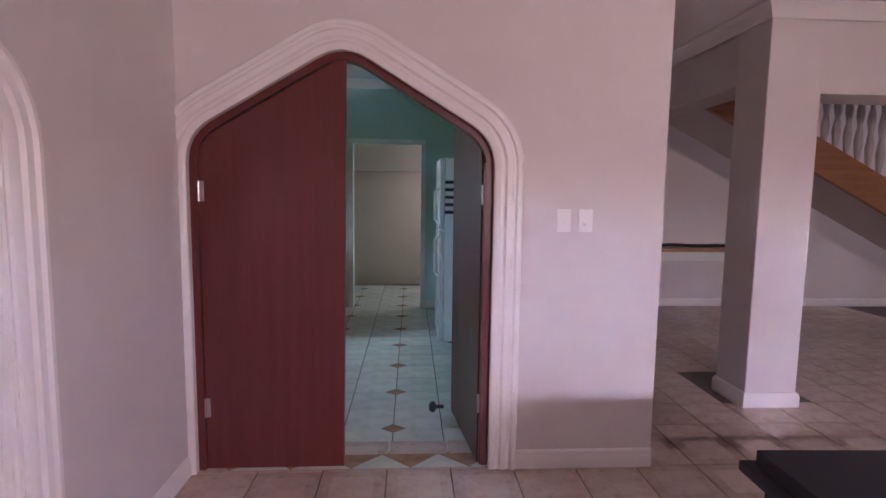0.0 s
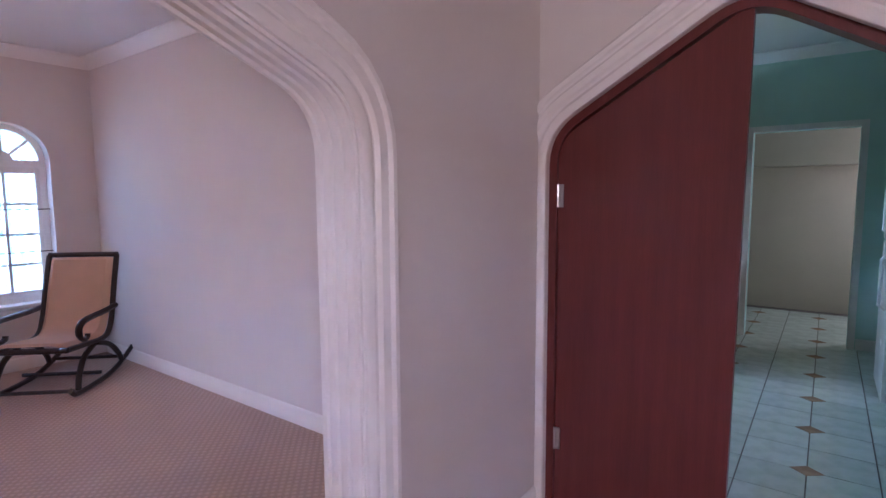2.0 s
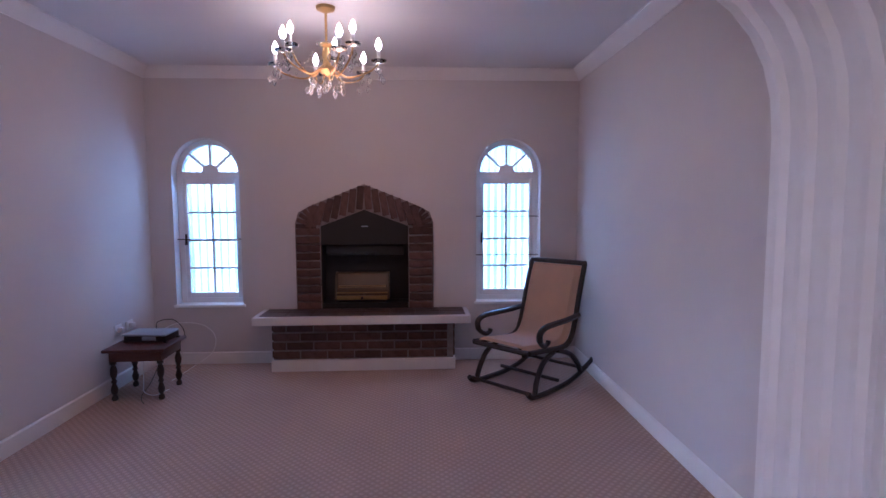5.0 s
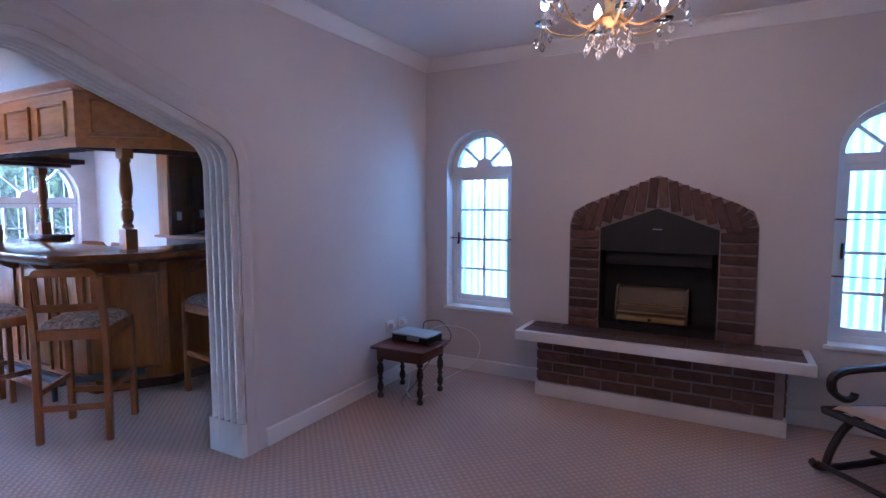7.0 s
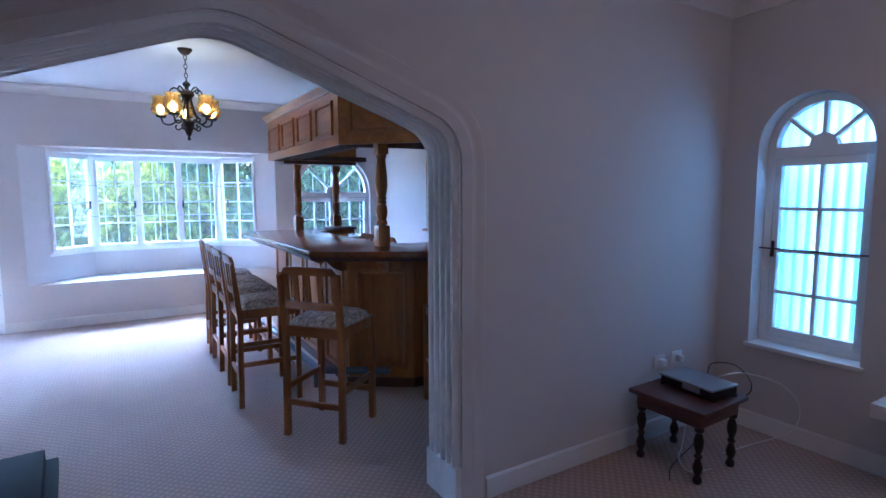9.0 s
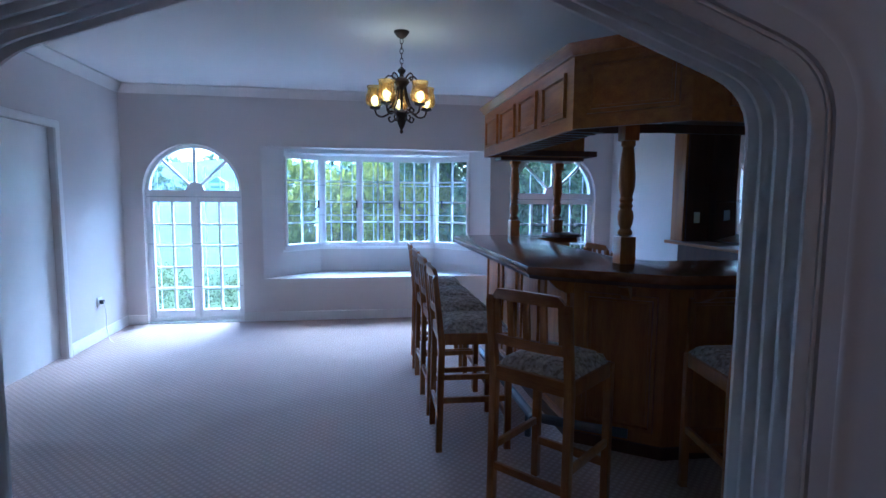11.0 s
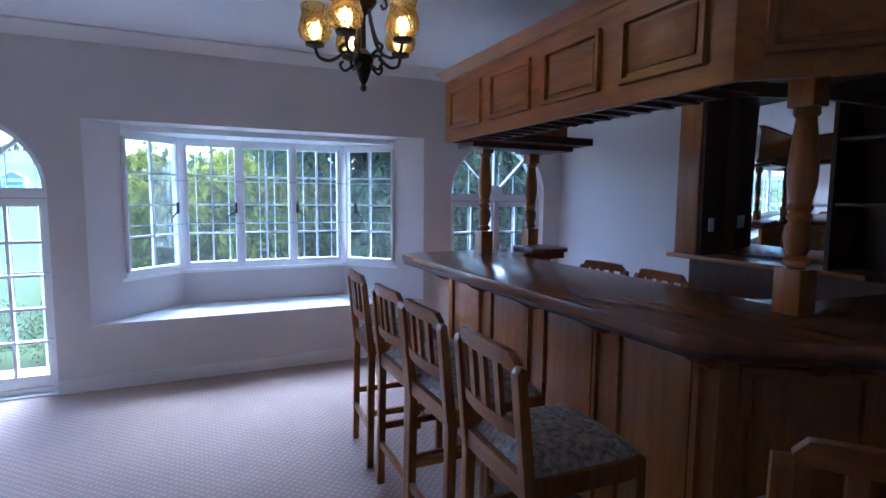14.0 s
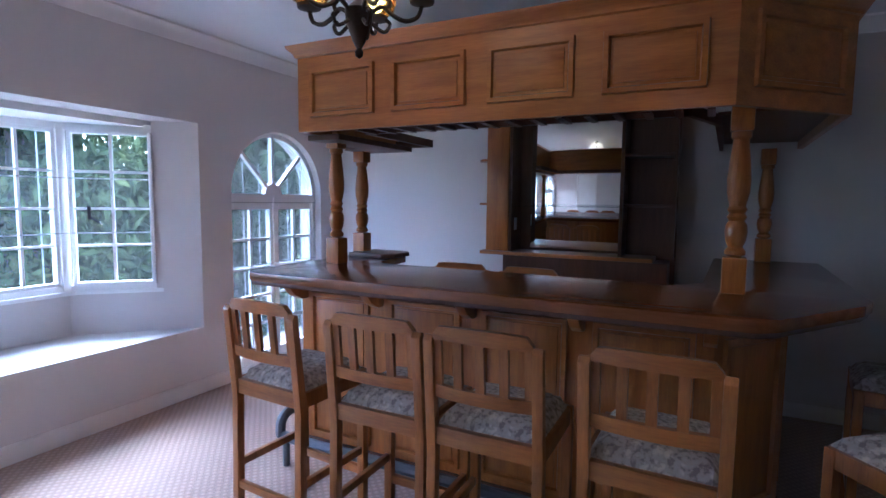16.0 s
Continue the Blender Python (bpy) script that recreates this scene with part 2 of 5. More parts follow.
BALUSTER = plain("grey_white_turned_wood", (0.50, 0.48, 0.47), 0.5, var=0.2)
UPHOL = plain("beige_leather_upholstery", (0.72, 0.47, 0.30), 0.6, var=0.06, scale=5, grain=140, rel=0.15)
FLORAL = fabric_material()
BRICK = plain("dark_red_brick", (0.118, 0.064, 0.055), 0.85, var=0.4, scale=14, grain=110, rel=0.7, piece=0.45)
MORTAR = plain("grey_mortar", (0.26, 0.205, 0.185), 0.95, var=0.2, scale=20, grain=160, rel=0.8)
SLATE = plain("brown_quarry_tile", (0.085, 0.050, 0.044), 0.4, var=0.25, scale=9, grain=90, rel=0.3, piece=0.2)
SOOT = plain("black_firebox_steel", (0.012, 0.012, 0.013), 0.55, var=0.3)
BRASS = plain("aged_brass", (0.55, 0.36, 0.14), 0.32, 1.0, var=0.15)
HEATERTAN = plain("dull_tan_enamel", (0.115, 0.08, 0.042), 0.5, 0.2, var=0.12)
STEEL = plain("brushed_steel", (0.55, 0.55, 0.56), 0.35, 1.0, var=0.08)
IRON = plain("dark_bronze_iron", (0.055, 0.035, 0.026), 0.42, 0.7, var=0.25)
BLACKMETAL = plain("black_powder_coat", (0.02, 0.02, 0.022), 0.5, 0.2)
GREYRAIL = plain("grey_painted_pipe", (0.15, 0.155, 0.17), 0.45, 0.3)
BLACKLEATHER = plain("black_leather", (0.012, 0.013, 0.016), 0.72, var=0.3, scale=6, grain=120, rel=0.3)
PLASTIC = plain("white_switch_plastic", (0.80, 0.79, 0.77), 0.35, var=0.02)
SILVER = plain("silver_plastic", (0.45, 0.50, 0.55), 0.3, 0.5, var=0.05)
BLACKPLASTIC = plain("black_plastic", (0.015, 0.015, 0.017), 0.35)
APPLIANCE = plain("white_enamel", (0.78, 0.80, 0.79), 0.25, var=0.02)
GREENWOOD = wood("olive_kitchen_cabinet", (0.13, 0.12, 0.045), (0.22, 0.2, 0.08), 0.4)
GLASS = glass_material()
CRYSTAL = glass_material("cut_crystal", 2.4, 0.0)
SHEER = sheer_material()
BULB = glow("candle_bulb_glow", (1.0, 0.74, 0.46), 0.5)
BULB2 = glow("amber_bulb_glow", (1.0, 0.78, 0.40), 0.8)
TILE_HALL = marble_tile("beige_hall_tile", (0.56, 0.47, 0.40), (0.42, 0.33, 0.27), True)
TILE_KIT = marble_tile("cream_kitchen_tile", (0.60, 0.65, 0.57), (0.50, 0.55, 0.47))
TILE_TAN = marble_tile("tan_inset_tile", (0.36, 0.25, 0.15), (0.26, 0.17, 0.10))
GROUT = plain("dark_grout", (0.12, 0.10, 0.085), 0.9, var=0.2)
LAWN = plain("mown_grass", (0.050, 0.060, 0.012), 0.9, var=0.35, scale=0.25, grain=14, rel=0.5)
LEAF = leaf_material("mid_green_leaf", (0.11, 0.125, 0.032))
LEAF_Y = leaf_material("yellow_green_leaf", (0.23, 0.22, 0.03), 0.35)
LEAF_D = leaf_material("dark_blue_green_leaf", (0.12, 0.14, 0.058))
BARK = plain("grey_brown_bark", (0.10, 0.085, 0.07), 0.9, var=0.3, scale=6, grain=40, rel=0.6)
# the distance haze is put into the hill's grey-blue base colour
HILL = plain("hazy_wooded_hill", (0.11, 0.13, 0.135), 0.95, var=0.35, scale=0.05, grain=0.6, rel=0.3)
for dull in (LAWN, LEAF, LEAF_Y, LEAF_D, HILL):
    dull.node_tree.nodes["Principled BSDF"].inputs["Specular IOR Level"].default_value = 0.05
FARWALL = plain("white_far_house", (0.7, 0.7, 0.68), 0.8)
FARROOF = plain("grey_far_roof", (0.25, 0.26, 0.28), 0.8)

mm, mn, ml, mb, mc = base("bar_mirror", 0.015, 1.0)
mb.inputs["Base Color"].default_value = (0.86, 0.88, 0.88, 1)
MIRROR = mm
am, an, al, ab, ac = base("amber_dimpled_glass", 0.05)
ab.inputs["Base Color"].default_value = (1.0, 0.70, 0.20, 1)
ab.inputs["Transmission Weight"].default_value = 0.94
ab.inputs["IOR"].default_value = 1.28
dimple = an.new("ShaderNodeTexVoronoi")
dimple.inputs["Scale"].default_value = 75
al.new(ac.outputs["Object"], dimple.inputs[0])
bump(an, al, ab, dimple.outputs["Distance"], 0.9, 0.012)
AMBER = am

# ---- shape helpers ----


def merge(*bms):
    out = bms[0]
    for o in bms[1:]:
        me = bpy.data.meshes.new("tmp")
        o.to_mesh(me)
        out.from_mesh(me)
        bpy.data.meshes.remove(me)
        o.free()
    return out


def box(x0, x1, y0, y1, z0, z1, bev=0.0, seg=2):
    b = bmesh.new()
    bmesh.ops.create_cube(b, size=1, matrix=Matrix.Translation(((x0 + x1) / 2, (y0 + y1) / 2, (z0 + z1) / 2)) @ Matrix.Diagonal((abs(x1 - x0), abs(y1 - y0), abs(z1 - z0), 1)))
    if bev:
        bmesh.ops.bevel(b, geom=b.edges[:], offset=bev, segments=seg, profile=0.6, affect="EDGES")
    return b


def at(axis, u, v, d):
    return {"x": (d, u, v), "y": (u, d, v), "z": (u, v, d)}[axis]


def prism(poly, axis, d0, d1, bev=0.0):
    b = bmesh.new()
    a = [b.verts.new(at(axis, u, v, d0)) for u, v in poly]
    c = [b.verts.new(at(axis, u, v, d1)) for u, v in poly]
    b.faces.new(a)
    b.faces.new(c[::-1])
    for i in range(len(poly)):
        j = (i + 1) % len(poly)
        b.faces.new((a[i], c[i], c[j], a[j]))
    bmesh.ops.recalc_face_normals(b, faces=b.faces[:])
    if bev:
        bmesh.ops.bevel(b, geom=b.edges[:], offset=bev, segments=2, profile=0.6, affect="EDGES")
    return b


def offsets(line, closed=False):
    """For each point of a 2D line, the way to its left, mitred."""
    out, n = [], len(line)
    for i in range(n):
        p = Vector(line[i])
        q0 = Vector(line[i - 1]) if (i or closed) else None
        q1 = Vector(line[(i + 1) % n]) if (i < n - 1 or closed) else None
        ds = [d.normalized() for d in ([p - q0] if q0 is not None else []) + ([q1 - p] if q1 is not None else [])]
        ns = [Vector((-d.y, d.x)) for d in ds]
        m = sum(ns, Vector((0, 0))).normalized()
        out.append(m / max(0.35, m.dot(ns[0])))
    return out


def moulding(line, profile, axis, face, sign=1, closed=False):
    """Sweeps a profile of (offset to the left, height off the face) along a line drawn on the plane axis = face."""
    b = bmesh.new()
    off = offsets(line, closed)
    rows = []
    for o, h in profile:
        rows.append([b.verts.new(at(axis, p[0] + w.x * o, p[1] + w.y * o, face + sign * h)) for p, w in zip(line, off)])
    n = len(line)
    for r0, r1 in zip(rows, rows[1:]):
        for i in range(n if closed else n - 1):
            j = (i + 1) % n
            b.faces.new((r0[i], r0[j], r1[j], r1[i]))
    bmesh.ops.recalc_face_normals(b, faces=b.faces[:])
    return b


def lathe(prof, n=18):
    b = bmesh.new()
    rings = []
    for r, z in prof:
        rings.append([b.verts.new((max(r, 1e-4) * math.cos(2 * math.pi * k / n), max(r, 1e-4) * math.sin(2 * math.pi * k / n), z)) for k in range(n)])
    for a, c in zip(rings, rings[1:]):
        for k in range(n):
            b.faces.new((a[k], a[(k + 1) % n], c[(k + 1) % n], c[k]))
    b.faces.new(rings[0][::-1])
    b.faces.new(rings[-1])
    return b


def tube(pts, r, n=8, flat=1.0):
    """A round bar along points; r one radius or one a point; flat squashes it across."""
    b = bmesh.new()
    pts = [Vector(p) for p in pts]
    rs = r if isinstance(r, (list, tuple)) else [r] * len(pts)
    rings, side = [], None
    for i, p in enumerate(pts):
        d = (pts[min(i + 1, len(pts) - 1)] - pts[max(i - 1, 0)]).normalized()
        if side is None:
            side = d.cross(Vector((0, 0, 1)) if abs(d.z) < 0.9 else Vector((1, 0, 0))).normalized()
        side = (side - d * side.dot(d)).normalized()
        up = d.cross(side)
        rings.append([b.verts.new(p + side * (rs[i] * flat * math.cos(2 * math.pi * k / n)) + up * (rs[i] * math.sin(2 * math.pi * k / n))) for k in range(n)])
    for a, c in zip(rings, rings[1:]):
        for k in range(n):
            b.faces.new((a[k], a[(k + 1) % n], c[(k + 1) % n], c[k]))
    b.faces.new(rings[0][::-1])
    b.faces.new(rings[-1])
    bmesh.ops.recalc_face_normals(b, faces=b.faces[:])
    return b


def arc(cx, cy, r, a0, a1, n):
    return [(cx + r * math.cos(radians(a0 + (a1 - a0) * k / n)), cy + r * math.sin(radians(a0 + (a1 - a0) * k / n))) for k in range(n + 1)]


def bezier(ps, n=12):
    """Points on a smooth curve through ps."""
    ps = [Vector(p) for p in ps]
    out = []
    for i in range(len(ps) - 1):
        a, b_, c, d = ps[max(i - 1, 0)], ps[i], ps[i + 1], ps[min(i + 2, len(ps) - 1)]
        for k in range(n):
            t = k / n
            out.append(0.5 * ((2 * b_) + (c - a) * t + (2 * a - 5 * b_ + 4 * c - d) * t * t + (3 * b_ - a - 3 * c + d) * t ** 3))
    return out + [ps[-1]]


def moved(b, m):
    bmesh.ops.transform(b, matrix=m, verts=b.verts[:])
    return b


def part(name, b, material, parent=None, label="", smooth=True):
    me = bpy.data.meshes.new(name)
    b.to_mesh(me)
    b.free()
    me.materials.append(material)
    if smooth:
        me.polygons.foreach_set("use_smooth", [True] * len(me.polygons))
        me.set_sharp_from_angle(angle=radians(32))
    ob = new(name, me)
    if parent is not None:
        ob.parent = parent
    return tagged(ob, label) if label else ob


def thing(name, m, label, category, group=""):
    ob = new(name)
    ob.empty_display_size = 0.1
    ob.matrix_world = m
    return tagged(ob, label, category, group)


def structure(name, b, material, label, category, smooth=True):
    return tagged(part(name, b, material, smooth=smooth), label, category, "", "structure")


def tudor(c, half, zs, za, soft=0.13, foot=0.0, tip=0.12):
    """A pointed arch: jambs, rounded shoulders, straight slopes and a softened apex; from one foot to the other."""
    s = (za - zs) / half
    ln = math.hypot(1, s)
    pts = [(c - half, foot)]
    p0, p1, p2 = (c - half, zs - soft), (c - half, zs), (c - half + soft / ln * 1.0, zs + soft * s / ln)
    for k in range(7):
        t = k / 6
        pts.append(tuple((1 - t) ** 2 * a + 2 * t * (1 - t) * b_ + t * t * d for a, b_, d in zip(p0, p1, p2)))
    q0, q1 = (c - tip, za - tip * s), (c, za)
    q2 = (c + tip, za - tip * s)
    for k in range(7):
        t = k / 6
        pts.append(tuple((1 - t) ** 2 * a + 2 * t * (1 - t) * b_ + t * t * d for a, b_, d in zip(q0, q1, q2)))
    left = pts[:8]
    return pts + [(2 * c - x, z) for x, z in left[::-1]]

# ---- the setting ----
CH = 2.69          # ceiling height
LX0, LX1, LY0, LY1 = -4.46, -0.20, 1.03, 4.95   # lounge
BX0, BX1, BY0, BY1 = -4.50, 1.32, -4.266, 0.77  # bar room

structure("floor", box(-4.9, 1.6, -5.1, 5.0, -0.12, 0.0), CARPET, "beige woven carpet laid wall to wall", "carpet", smooth=False)
HALL_SLAB = structure("floor_hall", merge(box(-0.03, 8.6, 0.9, 5.16, -0.1, 0.004), box(1.42, 8.6, -0.5, 0.9, -0.1, 0.004)), GROUT, "hall floor of beige ornamental tiles", "tiled floor", smooth=False)
STAIR_SLAB = structure("floor_stairwell", box(2.2, 8.6, 5.16, 9.3, -0.1, 0.004), GROUT, "beige tiled floor under the staircase", "tiled floor", smooth=False)
KITCHEN_SLAB = structure("floor_kitchen", box(-1.2, 2.2, 5.161, 11.0, -0.1, 0.004), GROUT, "cream kitchen tiles with tan diamond insets", "tiled floor", smooth=False)
structure("ceiling", merge(box(-4.9, 1.6, -5.1, 5.2, CH, CH + 0.12), box(1.6, 8.6, -0.6, 5.2, CH, CH + 0.12)), CEIL, "smooth white painted plaster ceiling", "ceiling", smooth=False)
structure("ceiling_stairwell", box(2.2, 8.6, 5.2, 9.4, CH + 0.001, CH + 0.12), CEIL, "white plaster ceiling over the stairs", "ceiling", smooth=False)
structure("ceiling_kitchen", box(-1.3, 2.3, 5.2, 11.0, 2.80, 2.93), CEIL, "white kitchen ceiling", "ceiling", smooth=False)

DOOR = tudor(0.752, 0.745, 1.71, 2.155, 0.14)          # the double door's opening
ARCH1 = tudor(2.935, 0.97, 1.70, 2.07, 0.15)          # hall to lounge, along y
ARCH2 = tudor(-1.42, 0.985, 1.785, 2.145, 0.15)         # lounge to bar, along x


def wall_with(outline_left, outline_right, top, gaps, axis, d0, d1):
    """A wall from one end to the other, whose gaps reach down to the floor."""
    poly = [(outline_left, 0)]
    for g in gaps:
        poly += g
    poly += [(outline_right, 0), (outline_right, top), (outline_left, top)]
    return prism(poly, axis, d0, d1)


structure("wall_north", wall_with(-4.75, 2.37, CH, [DOOR], "y", 5.0, 5.16), PAINT, "off-white plastered wall with a pointed double doorway", "wall", smooth=False)
structure("wall_lounge_north", box(LX0, LX1, LY1, 4.999, 0, CH), PAINT, "off-white plastered lounge wall", "wall", smooth=False)
structure("wall_hall_arch", wall_with(1.03, 4.999, CH, [ARCH1], "x", LX1, -0.03), PAINT, "off-white wall with a wide pointed archway", "wall", smooth=False)
structure("wall_between", wall_with(-4.75, 1.32, CH, [ARCH2], "y", BY1, LY0), PAINT, "off-white wall pierced by a pointed archway", "wall", smooth=False)


def round_head(c, r, z0, zs, n=20):
    return [(c - r, z0)] + [(c - r * math.cos(math.pi * k / n), zs + r * math.sin(math.pi * k / n)) for k in range(n + 1)] + [(c + r, z0)]


WL, WR, WRAD, WSILL, WSPR = 1.54, 4.30, 0.30, 0.55, 1.77
structure("wall_fireplace", merge(box(LX0 - 0.26, LX0, LY0 - 0.27, 5.0, 0, WSILL),
          prism([(LY0 - 0.27, WSILL)] + round_head(WL, WRAD, WSILL, WSPR) + [(2.565, WSILL), (2.565, 1.27), (2.965, 1.42), (3.365, 1.27), (3.365, WSILL)] + round_head(WR, WRAD, WSILL, WSPR) + [(5.0, WSILL), (5.0, CH), (LY0 - 0.27, CH)], "x", LX0 - 0.26, LX0)),
          PAINT, "off-white chimney wall with two narrow arched windows", "wall", smooth=False)
F1, F2, FR, FSPR = 0.575, -3.737, 0.53, 1.53
BAYX0, BAYX1, BAYZ0, BAYZ1 = -2.90, -0.182, 0.505, 2.047
structure("wall_garden", merge(
    prism([(-4.76, 0)] + round_head(F2, FR + 0.015, 0, FSPR) + [(BAYX0, 0), (BAYX0, CH), (-4.76, CH)], "y", BY0 - 0.25, BY0),
    prism([(BAYX1, 0)] + round_head(F1, FR, 0, FSPR) + [(1.6, 0), (1.6, CH), (BAYX1, CH)], "y", BY0 - 0.25, BY0),
    box(BAYX0, BAYX1, BY0 - 0.25, BY0, 0, BAYZ0 - 0.03), box(BAYX0, BAYX1, BY0 - 0.25, BY0, BAYZ1, CH)),
    PAINT, "off-white garden wall with arched french windows and a bay", "wall", smooth=False)
structure("wall_bar_west", box(BX0 - 0.26, BX0, BY0, BY1, 0, CH), PAINT, "off-white wall behind the bar", "wall", smooth=False)
structure("wall_bar_east", merge(box(BX1, BX1 + 0.2, BY0, -2.98, 0, CH), box(BX1, BX1 + 0.2, -2.98, -2.08, 2.05, CH), box(BX1, BX1 + 0.2, -2.08, LY0, 0, CH)),
          PAINT, "off-white side wall with a doorway", "wall", smooth=False)
# the opening is unseen, made only to let light into the hall
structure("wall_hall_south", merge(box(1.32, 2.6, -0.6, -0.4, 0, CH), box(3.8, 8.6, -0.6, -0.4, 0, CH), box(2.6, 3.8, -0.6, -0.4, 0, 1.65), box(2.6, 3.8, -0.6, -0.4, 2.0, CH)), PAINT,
          "off-white hall wall with an unseen opening added for light", "wall", smooth=False)
structure("wall_hall_lower", box(1.32, 1.52, -0.4, 0.77, 0, CH), PAINT, "off-white hall wall", "wall", smooth=False)
structure("wall_hall_east", box(8.6, 8.8, -0.6, 9.4, 0, CH), PAINT, "off-white hall wall", "wall", smooth=False)
structure("wall_stairwell_back", box(2.2, 8.6, 9.1, 9.3, 0, CH), PAINT, "off-white wall behind the staircase", "wall", smooth=False)
structure("wall_kitchen_east", box(2.25, 2.37, 5.16, 11.0, 0, 2.80), PAINT, "plain plastered partition wall", "wall", smooth=False)

# hall column and the beams that rest on it
structure("column", box(3.385, 3.75, 5.752, 6.10, 0, CH, 0.008), PAINT, "square off-white plastered column", "column", smooth=False)
structure("beam_stairwell", box(3.75, 8.6, 5.76, 6.1, 2.13, CH), PAINT, "off-white beam across the stairwell", "beam", smooth=False)
structure("beam_side", box(3.40, 3.70, 6.10, 9.1, 2.235, CH), PAINT, "off-white beam beside the stairwell", "beam", smooth=False)

# the bay: splayed walls, seat, head
BAYLINE = [(BAYX1, BY0), (-0.80, -4.87), (-2.282, -4.87), (BAYX0, BY0)]


def along(p, q, t):
    return (p[0] + (q[0] - p[0]) * t, p[1] + (q[1] - p[1]) * t)


def slab_on(p, q, z0, z1, th):
    """An upright slab on the plan line from p to q, th thick away from the room."""
    d = (Vector(q) - Vector(p)).normalized()
    nrm = Vector((d.y, -d.x)) * th
    nrm = nrm if nrm.y < 0 else -nrm
    return prism([p, q, (q[0] + nrm.x, q[1] + nrm.y), (p[0] + nrm.x, p[1] + nrm.y)], "z", z0, z1)


SIDE0, SIDE1 = along(BAYLINE[0], BAYLINE[1], 0.36), along(BAYLINE[3], BAYLINE[2], 0.36)
BSILL = 0.833
structure("wall_bay", merge(slab_on(BAYLINE[0], SIDE0, BAYZ0, BAYZ1, 0.2), slab_on(SIDE0, BAYLINE[1], BAYZ0, BSILL - 0.03, 0.18), slab_on(BAYLINE[1], BAYLINE[2], BAYZ0, BSILL - 0.03, 0.18),
          slab_on(BAYLINE[2], SIDE1, BAYZ0, BSILL - 0.03, 0.18), slab_on(SIDE1, BAYLINE[3], BAYZ0, BAYZ1, 0.2)), PAINT, "splayed off-white bay window walls", "wall", smooth=False)
structure("window_seat", prism([(BAYX1 + 0.05, BY0 - 0.002), (BAYX1 + 0.05, BY0 - 0.1), (-0.75, -5.05), (-2.33, -5.05), (BAYX0 - 0.05, BY0 - 0.1), (BAYX0 - 0.05, BY0 - 0.002)], "z", BAYZ0 - 0.29, BAYZ0), PAINT, "painted built-in window seat in the bay", "window seat", smooth=False)
structure("bay_roof", prism([(BAYX1 + 0.2, BY0 - 0.25), (-0.7, -5.15), (-2.38, -5.15), (BAYX0 - 0.2, BY0 - 0.25)], "z", BAYZ1, BAYZ1 + 0.25), CEIL, "white painted soffit over the bay", "soffit", smooth=False)
structure("bay_soffit", prism([(BAYX1 - 0.005, BY0 - 0.25), (-0.79, -4.95), (-2.29, -4.95), (BAYX0 + 0.005, BY0 - 0.25)], "z", 2.0, BAYZ1 - 0.001), CEIL, "white head lining of the bay", "soffit", smooth=False)

# kitchen shell
structure("wall_kitchen_far", merge(box(-1.2, 0.37, 8.97, 9.1, 0, 2.80), box(1.21, 2.25, 8.97, 9.1, 0, 2.80), box(0.37, 1.21, 8.97, 9.1, 2.05, 2.80)), MINT, "mint painted kitchen wall with a doorway", "wall", smooth=False)
# the high gap is an unseen addition that lets light into the kitchen
structure("wall_kitchen_west", merge(box(-1.3, -1.2, 5.161, 6.6, 0, 2.80), box(-1.3, -1.2, 7.6, 11.0, 0, 2.80), box(-1.3, -1.2, 6.6, 7.6, 0, 1.75), box(-1.3, -1.2, 6.6, 7.6, 2.0, 2.80)), MINT, "mint painted kitchen wall", "wall", smooth=False)
structure("wall_kitchen_lining", merge(box(2.20, 2.249, 5.17, 8.97, 0, 2.80), prism([(-1.2, 0)] + tudor(0.752, 0.80, 1.75, 2.20, 0.16) + [(2.2, 0), (2.2, 2.80), (-1.2, 2.80)], "y", 5.1605, 5.175)), MINT, "mint painted kitchen wall lining", "wall", smooth=False)
structure("wall_pantry", merge(box(-1.2, 2.25, 10.75, 10.9, 0, 2.80), box(-1.2, 2.25, 10.40, 10.75, 1.78, 2.80)), plain("warm_cream_paint", (0.55, 0.47, 0.36), 0.8, var=0.05), "cream painted pantry wall with a bulkhead", "wall", smooth=False)

# cornices and skirtings


def cornice(name, loop, z):
    b = moulding(loop, [(h, v) for h, v in [(0.0, 0), (0.085, 0), (0.085, -0.014), (0.055, -0.03), (0.04, -0.05), (0.02, -0.08), (0.012, -0.095), (0.0, -0.095)]], "z", z, 1, True)
    return structure(name, b, TRIM, "white moulded plaster cornice", "cornice")


cornice("cornice_lounge", [(LX0, LY0), (LX1, LY0), (LX1, LY1), (LX0, LY1)], CH - 0.002)
cornice("cornice_bar", [(BX0, BY0), (BX1, BY0), (BX1, BY1), (BX0, BY1)], CH - 0.002)
cornice("cornice_hall", [(-0.03, 1.03), (1.52, 1.03), (1.52, -0.4), (8.6, -0.4), (8.6, 5.75), (3.385, 5.75), (3.385, 9.1), (2.37, 9.1), (2.37, 5.0), (-0.03, 5.0)], CH - 0.002)
cornice("cornice_kitchen", [(-1.2, 5.18), (2.2, 5.18), (2.2, 8.97), (-1.2, 8.97)], 2.798)


def skirting(name, p, q):
    """A skirting board on the plan line from p to q; the room lies to the left."""
    b = moulding([p, q], [(0.0, 0.0), (0.016, 0.0), (0.016, 0.075), (0.012, 0.085), (0.012, 0.098), (0.005, 0.108), (0.0, 0.11)], "z", 0.0, 1)
    return structure(name, b, TRIM, "white painted moulded skirting board", "skirting board")


